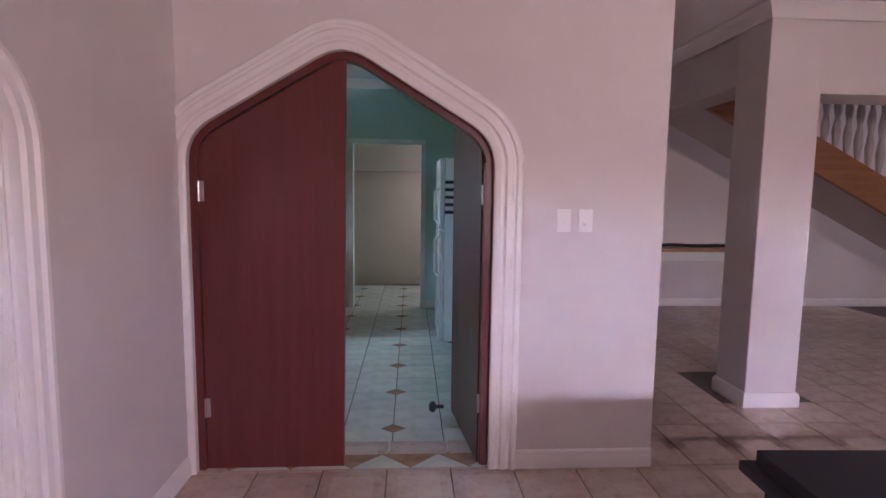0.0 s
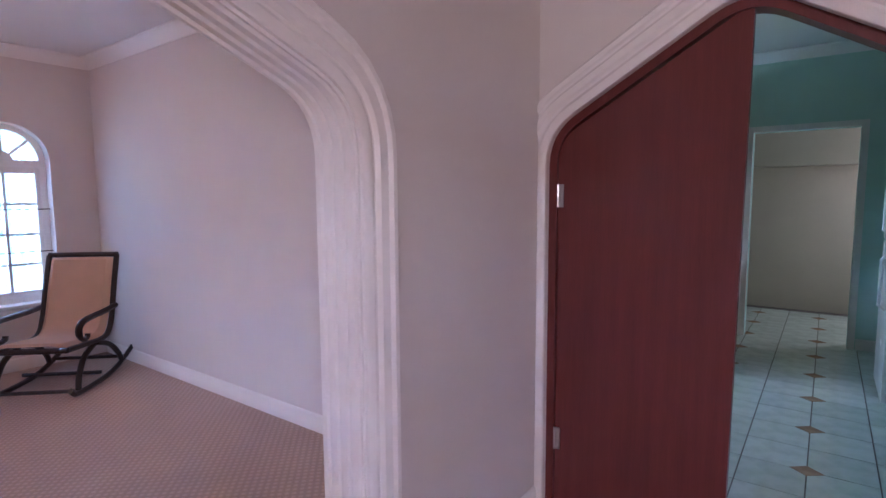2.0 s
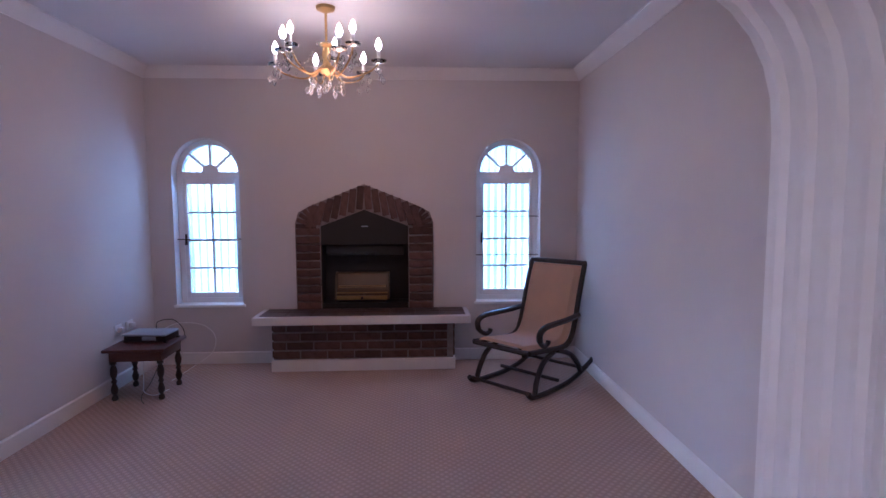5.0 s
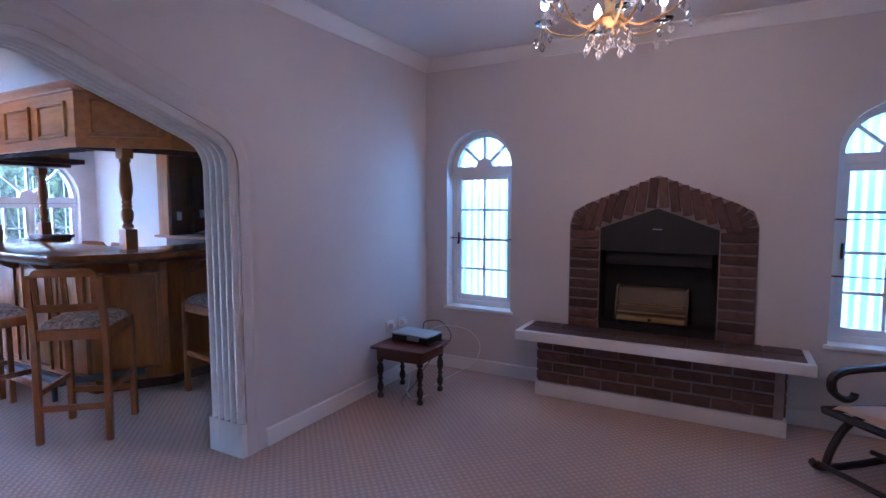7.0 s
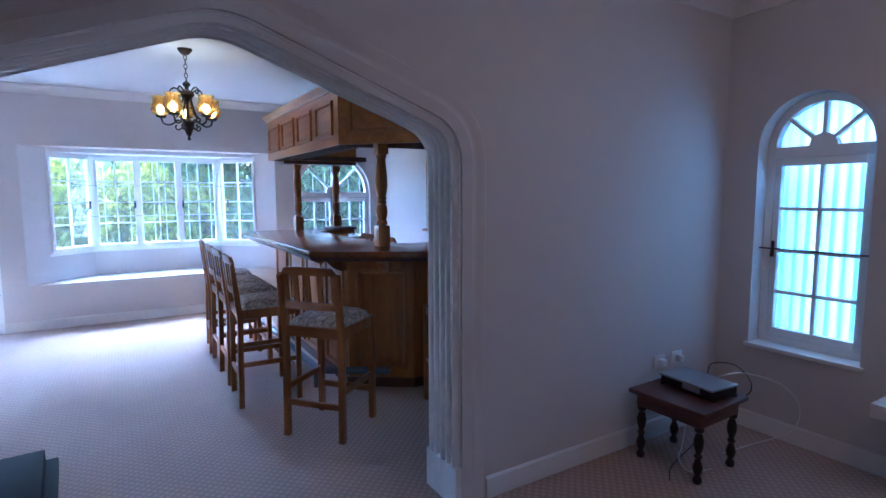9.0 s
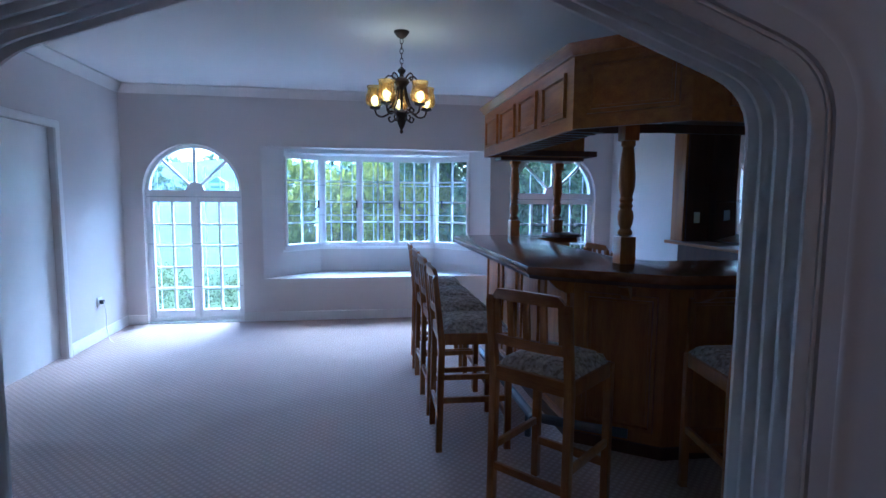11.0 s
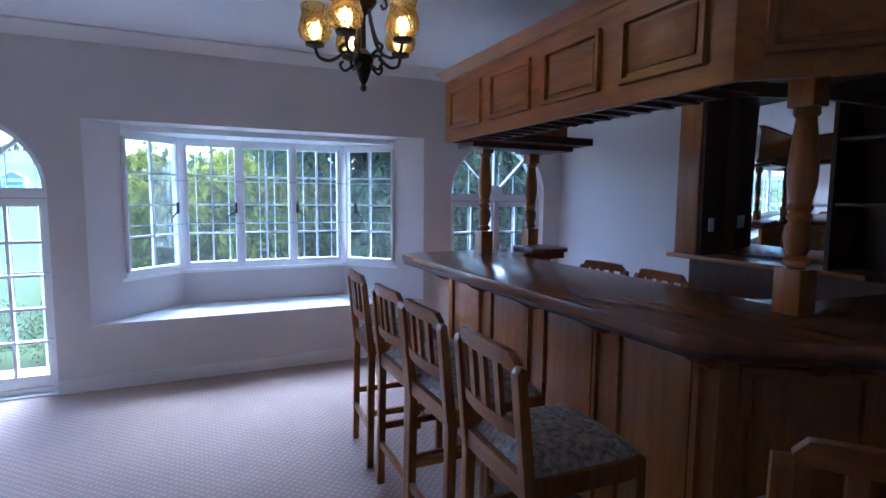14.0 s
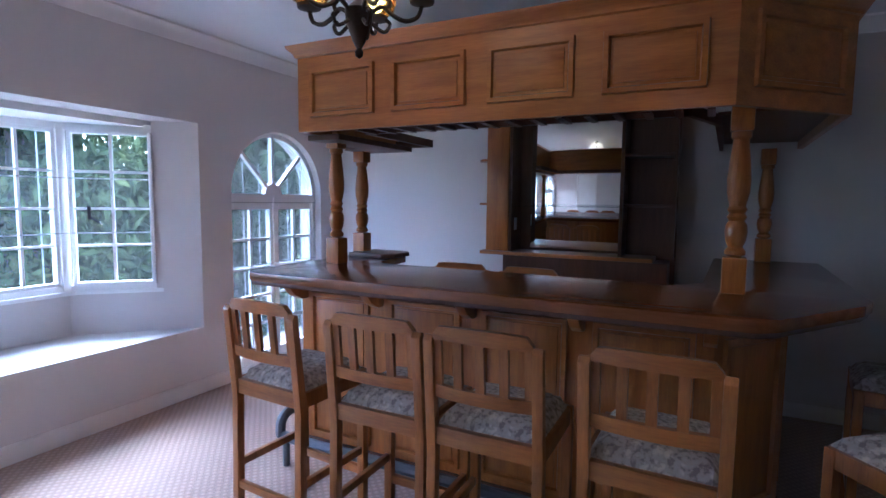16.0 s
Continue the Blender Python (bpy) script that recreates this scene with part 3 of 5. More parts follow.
for p, q in [((LX0, LY0), (-2.55, LY0)), ((-0.32, LY0), (LX1, LY0)), ((LX1, LY0), (LX1, 1.82)), ((LX1, 4.05), (LX1, LY1)), ((LX1, LY1), (LX0, LY1)), ((LX0, LY1), (LX0, 3.80)), ((LX0, 2.15), (LX0, LY0)),
             ((BX0, -4.266), (-4.28, -4.266)), ((-3.19, -4.266), (0.045, -4.266)), ((1.105, -4.266), (BX1, -4.266)), ((BX1, -4.266), (BX1, -3.06)), ((BX1, -2.0), (BX1, BY1)),
             ((BX1, BY1), (-0.32, BY1)), ((-2.55, BY1), (BX0, BY1)), ((BX0, BY1), (BX0, BY0)),
             ((2.37, 5.0), (1.64, 5.0)), ((2.37, 9.1), (2.37, 5.0)), ((8.6, 9.1), (2.37, 9.1)), ((-0.03, 4.99), (-0.03, 4.07)), ((-0.03, 1.8), (-0.03, 1.03)),
             ((2.2, 8.97), (1.27, 8.97))]:
    skirting("baseboard", p, q)
col_base = moulding([(3.385, 5.752), (3.385, 6.10), (3.75, 6.10), (3.75, 5.752)], [(0.0, 0.0), (0.018, 0.0), (0.018, 0.085), (0.01, 0.11), (0.0, 0.112)], "z", 0.0, 1, True)
structure("baseboard_column", col_base, TRIM, "white skirting round the column", "skirting board")

# arch mouldings: three rounded ridges
RIDGE = [(0.0, 0.0), (0.0, 0.012), (0.010, 0.018), (0.030, 0.018), (0.042, 0.009), (0.050, 0.009), (0.060, 0.021), (0.084, 0.021), (0.094, 0.012), (0.102, 0.012), (0.110, 0.024), (0.126, 0.024), (0.136, 0.014), (0.140, 0.0)]
structure("trim_arch_hall", moulding(ARCH1, RIDGE, "x", -0.03, 1), TRIM, "white ridged moulding round the hall archway", "moulding")
structure("trim_arch_hall_back", moulding(ARCH1, RIDGE, "x", LX1, -1), TRIM, "white ridged moulding round the hall archway", "moulding")
structure("trim_arch_lounge", moulding(ARCH2, [(0.0, 0.0), (0.0, 0.012), (0.055, 0.014), (0.066, 0.007), (0.085, 0.006), (0.098, 0.011), (0.13, 0.011), (0.14, 0.0)], "y", LY0, 1), PAINT, "wall-coloured ridged moulding round the archway", "moulding")
structure("trim_arch_bar", moulding(ARCH2, RIDGE, "y", BY1, -1), TRIM, "white ridged moulding round the archway", "moulding")
DOORLINE = tudor(0.752, 0.745, 1.71, 2.155, 0.14)
doortrim = moulding(DOORLINE, [(w * 1.05, h) for w, h in RIDGE], "y", 5.0, -1)
bmesh.ops.bisect_plane(doortrim, geom=doortrim.verts[:] + doortrim.edges[:] + doortrim.faces[:], plane_co=(-0.028, 0, 0), plane_no=(-1, 0, 0), clear_outer=True)
structure("trim_door", doortrim, TRIM, "white ridged moulding round the pointed doorway", "moulding")


def flutes(depth, n=5, rise=0.026):
    """A fluted lining across an arch's thickness: (inward, depth)."""
    prof, step = [(0.0, 0.0), (-0.01, 0.0)], depth / n
    for k in range(n):
        d = k * step
        prof += [(-0.01, d + 0.12 * step), (-rise - 0.002, d + 0.26 * step), (-rise - 0.010, d + 0.40 * step), (-rise - 0.010, d + 0.60 * step), (-rise - 0.002, d + 0.74 * step), (-0.01, d + 0.88 * step)]
    return prof + [(-0.01, depth), (0.0, depth)]


structure("lining_arch_lounge", moulding(ARCH2, flutes(LY0 - BY1), "y", BY1, 1), TRIM, "white fluted lining of the archway", "moulding")
structure("lining_arch_hall", moulding(ARCH1, flutes(0.17, 4, 0.006), "x", LX1, 1), TRIM, "white lining of the hall archway", "moulding")
structure("plinth_arch", merge(box(-2.407, -2.37, 0.76, 1.04, 0, 0.20, 0.004), box(-0.47, -0.433, 0.76, 1.04, 0, 0.20, 0.004)), TRIM, "white plinth blocks at the archway's foot", "plinth")

# ---- windows ----


def bar_b(p, q, axis, d0, d1, w):
    """A straight glazing bar w wide from p to q on the plane, between depths d0 and d1."""
    p, q = Vector(p), Vector(q)
    d = (q - p).normalized()
    s = Vector((-d.y, d.x)) * w / 2
    return prism([p + s, q + s, q - s, p - s], axis, d0, d1)


def french_window(name, c, rad, label):
    """An arched french window in the garden wall, with a fan light and burglar bars."""
    y0 = BY0 - 0.14
    frame_ob = part("window_frame", merge(
        moulding(round_head(c, rad - 0.002, 0.0, FSPR), [(0.0, 0.0), (-0.04, 0.0), (-0.04, 0.07), (0.0, 0.07)], "y", y0, 1),
        box(c - rad + 0.042, c + rad - 0.042, y0 + 0.001, y0 + 0.069, FSPR - 0.075, FSPR + 0.005), box(c - 0.02, c + 0.02, y0 - 0.002, y0 + 0.072, 0.0, FSPR - 0.02), box(c - rad + 0.042, c + rad - 0.042, y0 + 0.001, y0 + 0.069, 0, 0.05)), SASH)
    tagged(frame_ob, label, "window", "", "structure")
    frame_ob.name = name
    part("fanlight_bars", merge(bar_b((c, FSPR), (c, FSPR + rad - 0.03), "y", y0 + 0.01, y0 + 0.055, 0.026),
         *[bar_b((c + s * 0.05, FSPR + 0.05), (c + s * (rad - 0.04) * math.cos(radians(45)), FSPR + (rad - 0.04) * math.sin(radians(45))), "y", y0 + 0.012, y0 + 0.053, 0.026) for s in (-1, 1)],
         prism(arc(c, FSPR, 0.10, 0, 180, 10), "y", y0 + 0.008, y0 + 0.058)), SASH, frame_ob)
    for s in (-1, 1):
        xa, xb = c + s * 0.02, c + s * (rad - 0.038)
        leaf = part("casement_leaf", merge(*[box(min(u), max(u), y0 + 0.006, y0 + 0.06, v0, v1, 0.004) for u, v0, v1 in
                    (((xa, xa + s * 0.032), 0.05, FSPR - 0.075), ((xb - s * 0.032, xb), 0.05, FSPR - 0.075), ((xa + s * 0.032, xb - s * 0.032), 0.05, 0.14), ((xa + s * 0.032, xb - s * 0.032), FSPR - 0.13, FSPR - 0.075))]), SASH, frame_ob)
        xm = (xa + xb) / 2
        part("glazing_bar", merge(box(xm - 0.011, xm + 0.011, y0 + 0.02, y0 + 0.05, 0.14, FSPR - 0.13),
             *[box(min(xa, xb) + 0.03, max(xa, xb) - 0.03, y0 + 0.021, y0 + 0.049, z - 0.011, z + 0.011) for z in (0.39, 0.64, 0.89, 1.14)]), SASH, leaf)
    for k in range(6):
        x = c - rad + 0.10 + k * (2 * rad - 0.2) / 5
        top = FSPR + math.sqrt(max(0.01, (rad - 0.03) ** 2 - (x - c) ** 2)) - 0.02
        part("security_bar", tube([(x, y0 - 0.03, 0.02), (x, y0 - 0.03, min(top, FSPR + 0.28))], 0.006, 6), STEEL, frame_ob)
    for z in (0.42, 0.92, 1.46):
        part("security_bar", tube([(c - rad + 0.02, BY0 - 0.05, z), (c + rad - 0.02, BY0 - 0.05, z)], 0.005, 6), STEEL, frame_ob)
    pane = part("pane", prism(round_head(c, rad - 0.04, 0.05, FSPR), "y", y0 + 0.032, y0 + 0.036), GLASS, frame_ob)
    pane.visible_shadow = False
    sill = part("window_sill", box(c - rad, c + rad, BY0 - 0.24, BY0 + 0.005, 0.0, 0.012, 0.003), SASH, frame_ob)
    return frame_ob


french_window("window_1", F1, FR, "tall white arched french window with a fanlight and bars")
french_window("window_2", F2, FR + 0.015, "white arched french window behind the bar")


def lounge_window(name, c, bars):
    x0 = LX0 - 0.17
    ob = part(name, merge(
        moulding(round_head(c, WRAD - 0.002, WSILL, WSPR), [(0.0, 0.0), (-0.045, 0.0), (-0.045, 0.06), (0.0, 0.06)], "x", x0, 1),
        box(x0 + 0.001, x0 + 0.059, c - WRAD + 0.047, c + WRAD - 0.047, WSPR - 0.06, WSPR + 0.004), box(x0 + 0.001, x0 + 0.059, c - WRAD + 0.047, c + WRAD - 0.047, WSILL, WSILL + 0.05)), SASH)
    tagged(ob, "narrow white arched window with a sunburst fanlight and net curtain", "window", "", "structure")
    part("fanlight_bars", merge(*[bar_b((c + 0.05 * math.cos(radians(a)), WSPR + 0.05 * math.sin(radians(a))), (c + (WRAD - 0.03) * math.cos(radians(a)), WSPR + (WRAD - 0.03) * math.sin(radians(a))), "x", x0 + 0.01, x0 + 0.05, 0.02) for a in (42, 90, 138)],
         prism(arc(c, WSPR, 0.075, 0, 180, 10), "x", x0 + 0.008, x0 + 0.052)), SASH, ob)
    leaf = part("casement_leaf", merge(*[box(x0 + 0.008, x0 + 0.055, u0, u1, v0, v1, 0.004) for u0, u1, v0, v1 in
                ((c - WRAD + 0.047, c - WRAD + 0.082, WSILL + 0.05, WSPR - 0.06), (c + WRAD - 0.082, c + WRAD - 0.047, WSILL + 0.05, WSPR - 0.06),
                 (c - WRAD + 0.0825, c + WRAD - 0.0825, WSILL + 0.05, WSILL + 0.10), (c - WRAD + 0.0825, c + WRAD - 0.0825, WSPR - 0.11, WSPR - 0.06))]), SASH, ob)
    part("glazing_bar", merge(box(x0 + 0.02, x0 + 0.045, c - 0.01, c + 0.01, WSILL + 0.1, WSPR - 0.1),
         *[box(x0 + 0.021, x0 + 0.044, c - WRAD + 0.08, c + WRAD - 0.08, z - 0.01, z + 0.01) for z in (0.88, 1.14, 1.40)]), SASH, leaf)
    part("window_latch", merge(box(x0 + 0.055, x0 + 0.07, c - WRAD + 0.055, c - WRAD + 0.07, 1.10, 1.20, 0.003), tube([(x0 + 0.07, c - WRAD + 0.062, 1.17), (x0 + 0.085, c - WRAD + 0.062, 1.10)], 0.005, 6)), IRON, leaf)
    for z in bars:
        part("security_bar", tube([(LX0 - 0.06, c - WRAD + 0.005, z), (LX0 - 0.06, c + WRAD - 0.005, z)], 0.005, 6), IRON, ob)
    part("window_sill", box(LX0 - 0.17, LX0 + 0.02, c - WRAD - 0.02, c + WRAD + 0.02, WSILL - 0.02, WSILL + 0.006, 0.004), SASH, ob)
    pane = part("pane", prism(round_head(c, WRAD - 0.03, WSILL + 0.05, WSPR), "x", x0 + 0.028, x0 + 0.032), GLASS, ob)
    pane.visible_shadow = False
    net = bmesh.new()
    rows = []
    for k in range(49):
        y = c - WRAD + 0.01 + k * (2 * WRAD - 0.02) / 48
        top = WSPR + math.sqrt(max(0.0, (WRAD - 0.01) ** 2 - (y - c) ** 2))
        rows.append([net.verts.new((x0 - 0.035 + 0.012 * math.sin(k * 1.15), y, z)) for z in (WSILL + 0.02, top)])
    for a, b_ in zip(rows, rows[1:]):
        net.faces.new((a[0], b_[0], b_[1], a[1]))
    part("net_curtain", net, SHEER, ob, "sheer net curtain with the daylight's cyan cast put into its colour")
    return ob


lounge_window("window_3", WL, (1.155,))
lounge_window("window_4", WR, (1.355, 0.99))


def casement(w, h, cols, rows, latch=0):
    """A bay casement: x from 0 to w along the sill, z from 0 to h, thin in y."""
    f = 0.024
    sash = merge(box(0, f, -0.03, 0.03, 0, h, 0.004), box(w - f, w, -0.03, 0.03, 0, h, 0.004), box(f, w - f, -0.029, 0.029, 0, f, 0.004), box(f, w - f, -0.029, 0.029, h - f, h, 0.004))
    barz = merge(*[box(f, w - f, -0.014, 0.014, f + (h - 2 * f) * k / rows - 0.009, f + (h - 2 * f) * k / rows + 0.009) for k in range(1, rows)],
                 *[box(f + (w - 2 * f) * k / cols - 0.009, f + (w - 2 * f) * k / cols + 0.009, -0.0135, 0.0135, f, h - f) for k in range(1, cols)])
    return sash, barz


WTOP = 1.985
bay = part("window_5", merge(slab_on(SIDE0, BAYLINE[1], BSILL - 0.03, BSILL + 0.03, 0.09), slab_on(BAYLINE[1], BAYLINE[2], BSILL - 0.03, BSILL + 0.03, 0.09), slab_on(BAYLINE[2], SIDE1, BSILL - 0.03, BSILL + 0.03, 0.09),
           slab_on(SIDE0, BAYLINE[1], WTOP - 0.03, WTOP + 0.03, 0.09), slab_on(BAYLINE[1], BAYLINE[2], WTOP - 0.03, WTOP + 0.03, 0.09), slab_on(BAYLINE[2], SIDE1, WTOP - 0.03, WTOP + 0.03, 0.09),
           *[box(x - 0.03, x + 0.03, -4.955, -4.862, BSILL, WTOP) for x in (-0.81, -2.272)],
           *[box(x - 0.016, x + 0.016, -4.955, -4.868, BSILL, WTOP) for x in (-1.30, -1.782)]), SASH, label="white painted wooden bay window with small panes")
tagged(bay, "", "window", "", "structure")
part("window_sill",
     prism([(SIDE0[0] + 0.02, SIDE0[1] + 0.05), (-0.78, -4.83), (-2.30, -4.83), (SIDE1[0] - 0.02, SIDE1[1] + 0.05), (SIDE1[0] + 0.03, SIDE1[1] - 0.06), (-2.27, -4.93), (-0.81, -4.93), (SIDE0[0] - 0.03, SIDE0[1] - 0.06)], "z", BSILL - 0.035, BSILL - 0.008), SASH, bay)


def put_casement(p, q, cols, handle):
    p, q = Vector(p), Vector(q)
    d = (q - p)
    w = d.length
    ang = math.degrees(math.atan2(d.y, d.x))
    m = pose(p.x, p.y, BSILL + 0.03, 0, 0, ang)
    h = WTOP - BSILL - 0.06
    sash, bars = casement(w, h, cols, 4)
    ob = part("casement_leaf", moved(sash, m), SASH, bay)
    part("glazing_bar", moved(bars, m), SASH, ob)
    pane = part("pane", moved(box(0.03, w - 0.03, -0.002, 0.002, 0.03, h - 0.03), m), GLASS, ob)
    pane.visible_shadow = False
    if handle is not None:
        part("window_stay", moved(merge(tube([(handle, -0.035, h * 0.45), (handle + (0.08 if handle < w / 2 else -0.08), -0.06, h * 0.40)], 0.007, 6), box(handle - 0.01, handle + 0.01, -0.045, -0.03, h * 0.43, h * 0.52)), m @ Matrix.Diagonal((1, -1, 1, 1))), BLACKMETAL, ob)


put_casement(along(BAYLINE[1], SIDE0, 0.06), along(BAYLINE[1], SIDE0, 1.0), 2, 0.03)
put_casement((-1.284, -4.912), (-0.84, -4.912), 2, 0.02)
put_casement((-1.766, -4.912), (-1.316, -4.912), 2, None)
put_casement((-2.242, -4.912), (-1.798, -4.912), 2, 0.42)
put_casement(along(BAYLINE[2], SIDE1, 1.0), along(BAYLINE[2], SIDE1, 0.06), 2, 0.4)
for z in (1.24, 1.62):
    part("security_bar", tube([(SIDE0[0], SIDE0[1] + 0.03, z), (-0.80, -4.80, z), (-2.28, -4.80, z), (SIDE1[0], SIDE1[1] + 0.03, z)], 0.0045, 6), STEEL, bay)
for k in range(10):
    x = -0.93 - k * 0.138
    part("security_bar", tube([(x, -4.965, BSILL), (x, -4.965, WTOP)], 0.005, 6), STEEL, bay)

# ---- doors ----
leafpoly = [p for p in tudor(0.752, 0.718, 1.675, 2.10, 0.10, 0.0, 0.03) if p[0] <= 0.752 + 1e-6]
frame_poly = moulding(tudor(0.752, 0.745, 1.71, 2.155, 0.14), [(0.0, 0.0), (-0.035, 0.0), (-0.035, 0.09), (0.0, 0.09)], "y", 5.03, 1)
door = structure("door_1", frame_poly, MAHOG, "dark red mahogany double door, one leaf standing open", "door")
leaf_l = part("door_leaf", prism([(x + 0.010, z + 0.008) for x, z in leafpoly[1:]] + [(0.742, 0.012), (0.046, 0.012)], "y", 5.045, 5.085), MAHOG, door)
for z in (0.34, 1.44):
    part("hinge", merge(box(0.046, 0.07, 5.036, 5.0449, z - 0.05, z + 0.05, 0.002), tube([(0.046, 5.036, z - 0.05), (0.046, 5.036, z + 0.05)], 0.006, 8)), STEEL, leaf_l)
swing = Matrix.Translation((1.463, 5.07, 0)) @ Matrix.Rotation(radians(-83), 4, "Z") @ Matrix.Translation((-1.463, -5.07, 0))
# same mahogany as the other leaf; darker wood here paints in its shade
leaf_r = part("door_leaf", moved(prism([(2 * 0.752 - x - 0.012, z + 0.008) for x, z in leafpoly[1:]][::-1] + [(1.464, 0.012), (0.772, 0.012)], "y", 5.05, 5.09), swing), DARKOAK, door, "open mahogany leaf, its shade put into a darker brown")
for z in (0.34, 1.44):
    part("hinge", merge(box(1.47, 1.49, 5.04, 5.0499, z - 0.05, z + 0.05, 0.002), box(1.44, 1.462, 5.052, 5.06, z - 0.05, z + 0.05, 0.002), tube([(1.466, 5.042, z - 0.05), (1.466, 5.042, z + 0.05)], 0.006, 8)), STEEL, leaf_r)
part("door_edge", box(1.452, 1.468, 5.035, 5.10, 0.015, 1.60), MAHOG, leaf_r)
part("door_knob", moved(merge(tube([(0, 0, 0), (0, 0, 0.05)], 0.012, 10), moved(lathe([(0.02, 0.05), (0.034, 0.06), (0.036, 0.075), (0.02, 0.092)], 14), Matrix.Identity(4))), pose(1.30, 5.60, 0.10, 0, -90, 0)), BLACKMETAL, leaf_r)
kd = structure("door_frame_kitchen", moulding([(0.37, 0), (0.37, 2.05), (1.21, 2.05), (1.21, 0)], [(0, 0), (0, 0.02), (0.055, 0.02), (0.055, 0)], "y", 8.97, -1), TRIM, "white frame of the pantry doorway", "door frame")
ed = structure("door_2", moulding([(-2.98, 0), (-2.98, 2.05), (-2.08, 2.05), (-2.08, 0)], [(0, 0), (0, 0.018), (0.03, 0.026), (0.06, 0.02), (0.07, 0)], "x", BX1, -1), TRIM, "white moulded frame round a closed white door", "door")
part("door_leaf", box(BX1 + 0.05, BX1 + 0.09, -2.98, -2.08, 0.01, 2.05, 0.003), SASH, ed)

# ---- the fireplace ----
fire = thing("fireplace", pose(LX0, 2.965, 0), "dark brick fireplace with a gas heater and raised hearth", "fireplace")
OUT = [(-0.632, 0.50), (-0.632, 1.30), (-0.60, 1.40), (-0.50, 1.455), (0, 1.655), (0.50, 1.455), (0.60, 1.40), (0.632, 1.30), (0.632, 0.50)]
INN = [(0.40, 0.50), (0.40, 1.27), (0, 1.42), (-0.40, 1.27), (-0.40, 0.50)]
part("mortar_bed", prism(OUT + INN, "x", -0.01, 0.018), MORTAR, fire, smooth=False)
hbase = part("hearth_base", box(0.0, 0.262, -0.79, 0.80, 0.02, 0.44), MORTAR, fire, smooth=False)
part("hearth_skirting", box(-0.005, 0.298, -0.805, 0.818, 0.0, 0.10, 0.006), TRIM, fire, "white painted skirting round the hearth")
part("hearth_edge", merge(box(0.34, 0.392, -0.935, 0.945, 0.435, 0.505, 0.006), box(0.0, 0.34, -0.935, -0.89, 0.435, 0.505, 0.006), box(0.0, 0.34, 0.90, 0.945, 0.435, 0.505, 0.006)), TRIM, fire, "white wooden edging of the hearth")
part("hearth_slab", box(0.0, 0.342, -0.892, 0.902, 0.436, 0.496), MORTAR, fire, smooth=False)
part("firebox_back", box(-0.22, -0.20, -0.41, 0.41, 0.49, 1.44), SOOT, fire, "black steel firebox back")
for sy in (-1, 1):
    part("firebox_side", box(-0.20, 0.012, sy * 0.4065 - 0.0085, sy * 0.4065 + 0.0085, 0.497, 1.29), SOOT, fire)
part("firebox_floor", box(-0.20, 0.012, -0.397, 0.397, 0.497, 0.556), SOOT, fire)
part("hood", prism([(-0.40, 1.10), (0.40, 1.10), (0.40, 1.272), (0, 1.422), (-0.40, 1.272)], "x", -0.03, 0.010), SOOT, fire, "black pointed steel hood")
part("hood_lip", box(-0.10, -0.031, -0.36, 0.36, 1.0, 1.11, 0.01), SOOT, fire)
part("hood_badge", box(0.0105, 0.014, -0.03, 0.03, 1.265, 1.273), STEEL, fire)
heater = thing("gas_heater", pose(LX0 - 0.06, 2.93, 0.557), "tan and brass gas heater in the firebox", "heater")
part("body", prism([(-0.10, 0.02), (0.03, 0.02), (0.03, 0.075), (0.022, 0.085), (0.022, 0.12), (-0.03, 0.255), (-0.045, 0.27), (-0.10, 0.27)], "y", -0.235, 0.235, 0.004), HEATERTAN, heater)
part("front_rail", merge(box(0.03, 0.062, -0.235, 0.235, 0.025, 0.062, 0.005), box(0.024, 0.046, -0.235, 0.235, 0.084, 0.094, 0.002)), BRASS, heater, "polished brass front rail")
for sy in (-1, 1):
    part("end_cheek", prism([(-0.10, 0.02), (0.05, 0.02), (0.05, 0.10), (-0.02, 0.275), (-0.10, 0.275)], "y", sy * 0.245 - 0.008, sy * 0.245 + 0.008, 0.003), HEATERTAN, heater)
part("grille", merge(*[moved(box(-0.004, 0.004, -0.22, 0.22, -0.0025, 0.0025), pose(0.016 - 0.0395 * k, 0, 0.14 + 0.1025 * k)) for k in (0.0, 0.12)]), BRASS, heater)
part("knob", moved(lathe([(0.012, 0), (0.011, 0.014), (0.003, 0.016)], 14), pose(0.062, 0.0, 0.043, 0, 90, 0)), BLACKMETAL, heater)
part("foot", box(-0.09, 0.04, -0.22, 0.22, 0.0, 0.021), BLACKMETAL, heater)

# ---- the bar ----
CT, CB = 1.095, 1.045     # counter top and underside
TOPLINE = [(-2.23, -3.06), (-2.225, -0.68), (-2.275, -0.61), (-2.76, -0.27), (-2.88, -0.22), (BX0 + 0.004, -0.16)]
INLINE = [(BX0 + 0.004, -0.80), (-3.10, -0.86), (-2.96, -1.0), (-2.96, -2.66), (-3.05, -2.75), (-3.42, -2.78), (-3.48, -2.86), (-3.48, -3.12), (-3.42, -3.17), (-2.31, -3.14)]
top = part("bar_counter", prism(TOPLINE + INLINE, "z", CB, CT, 0.012), OAK_TOP)
tagged(top, "polished dark oak bar top with a splayed corner", "bar counter")
part("nosing", moulding(TOPLINE, [(0.03, -0.022), (0.016, -0.02), (0.012, -0.008), (0.014, 0.001)], "z", CB, 1), DARKOAK, top)
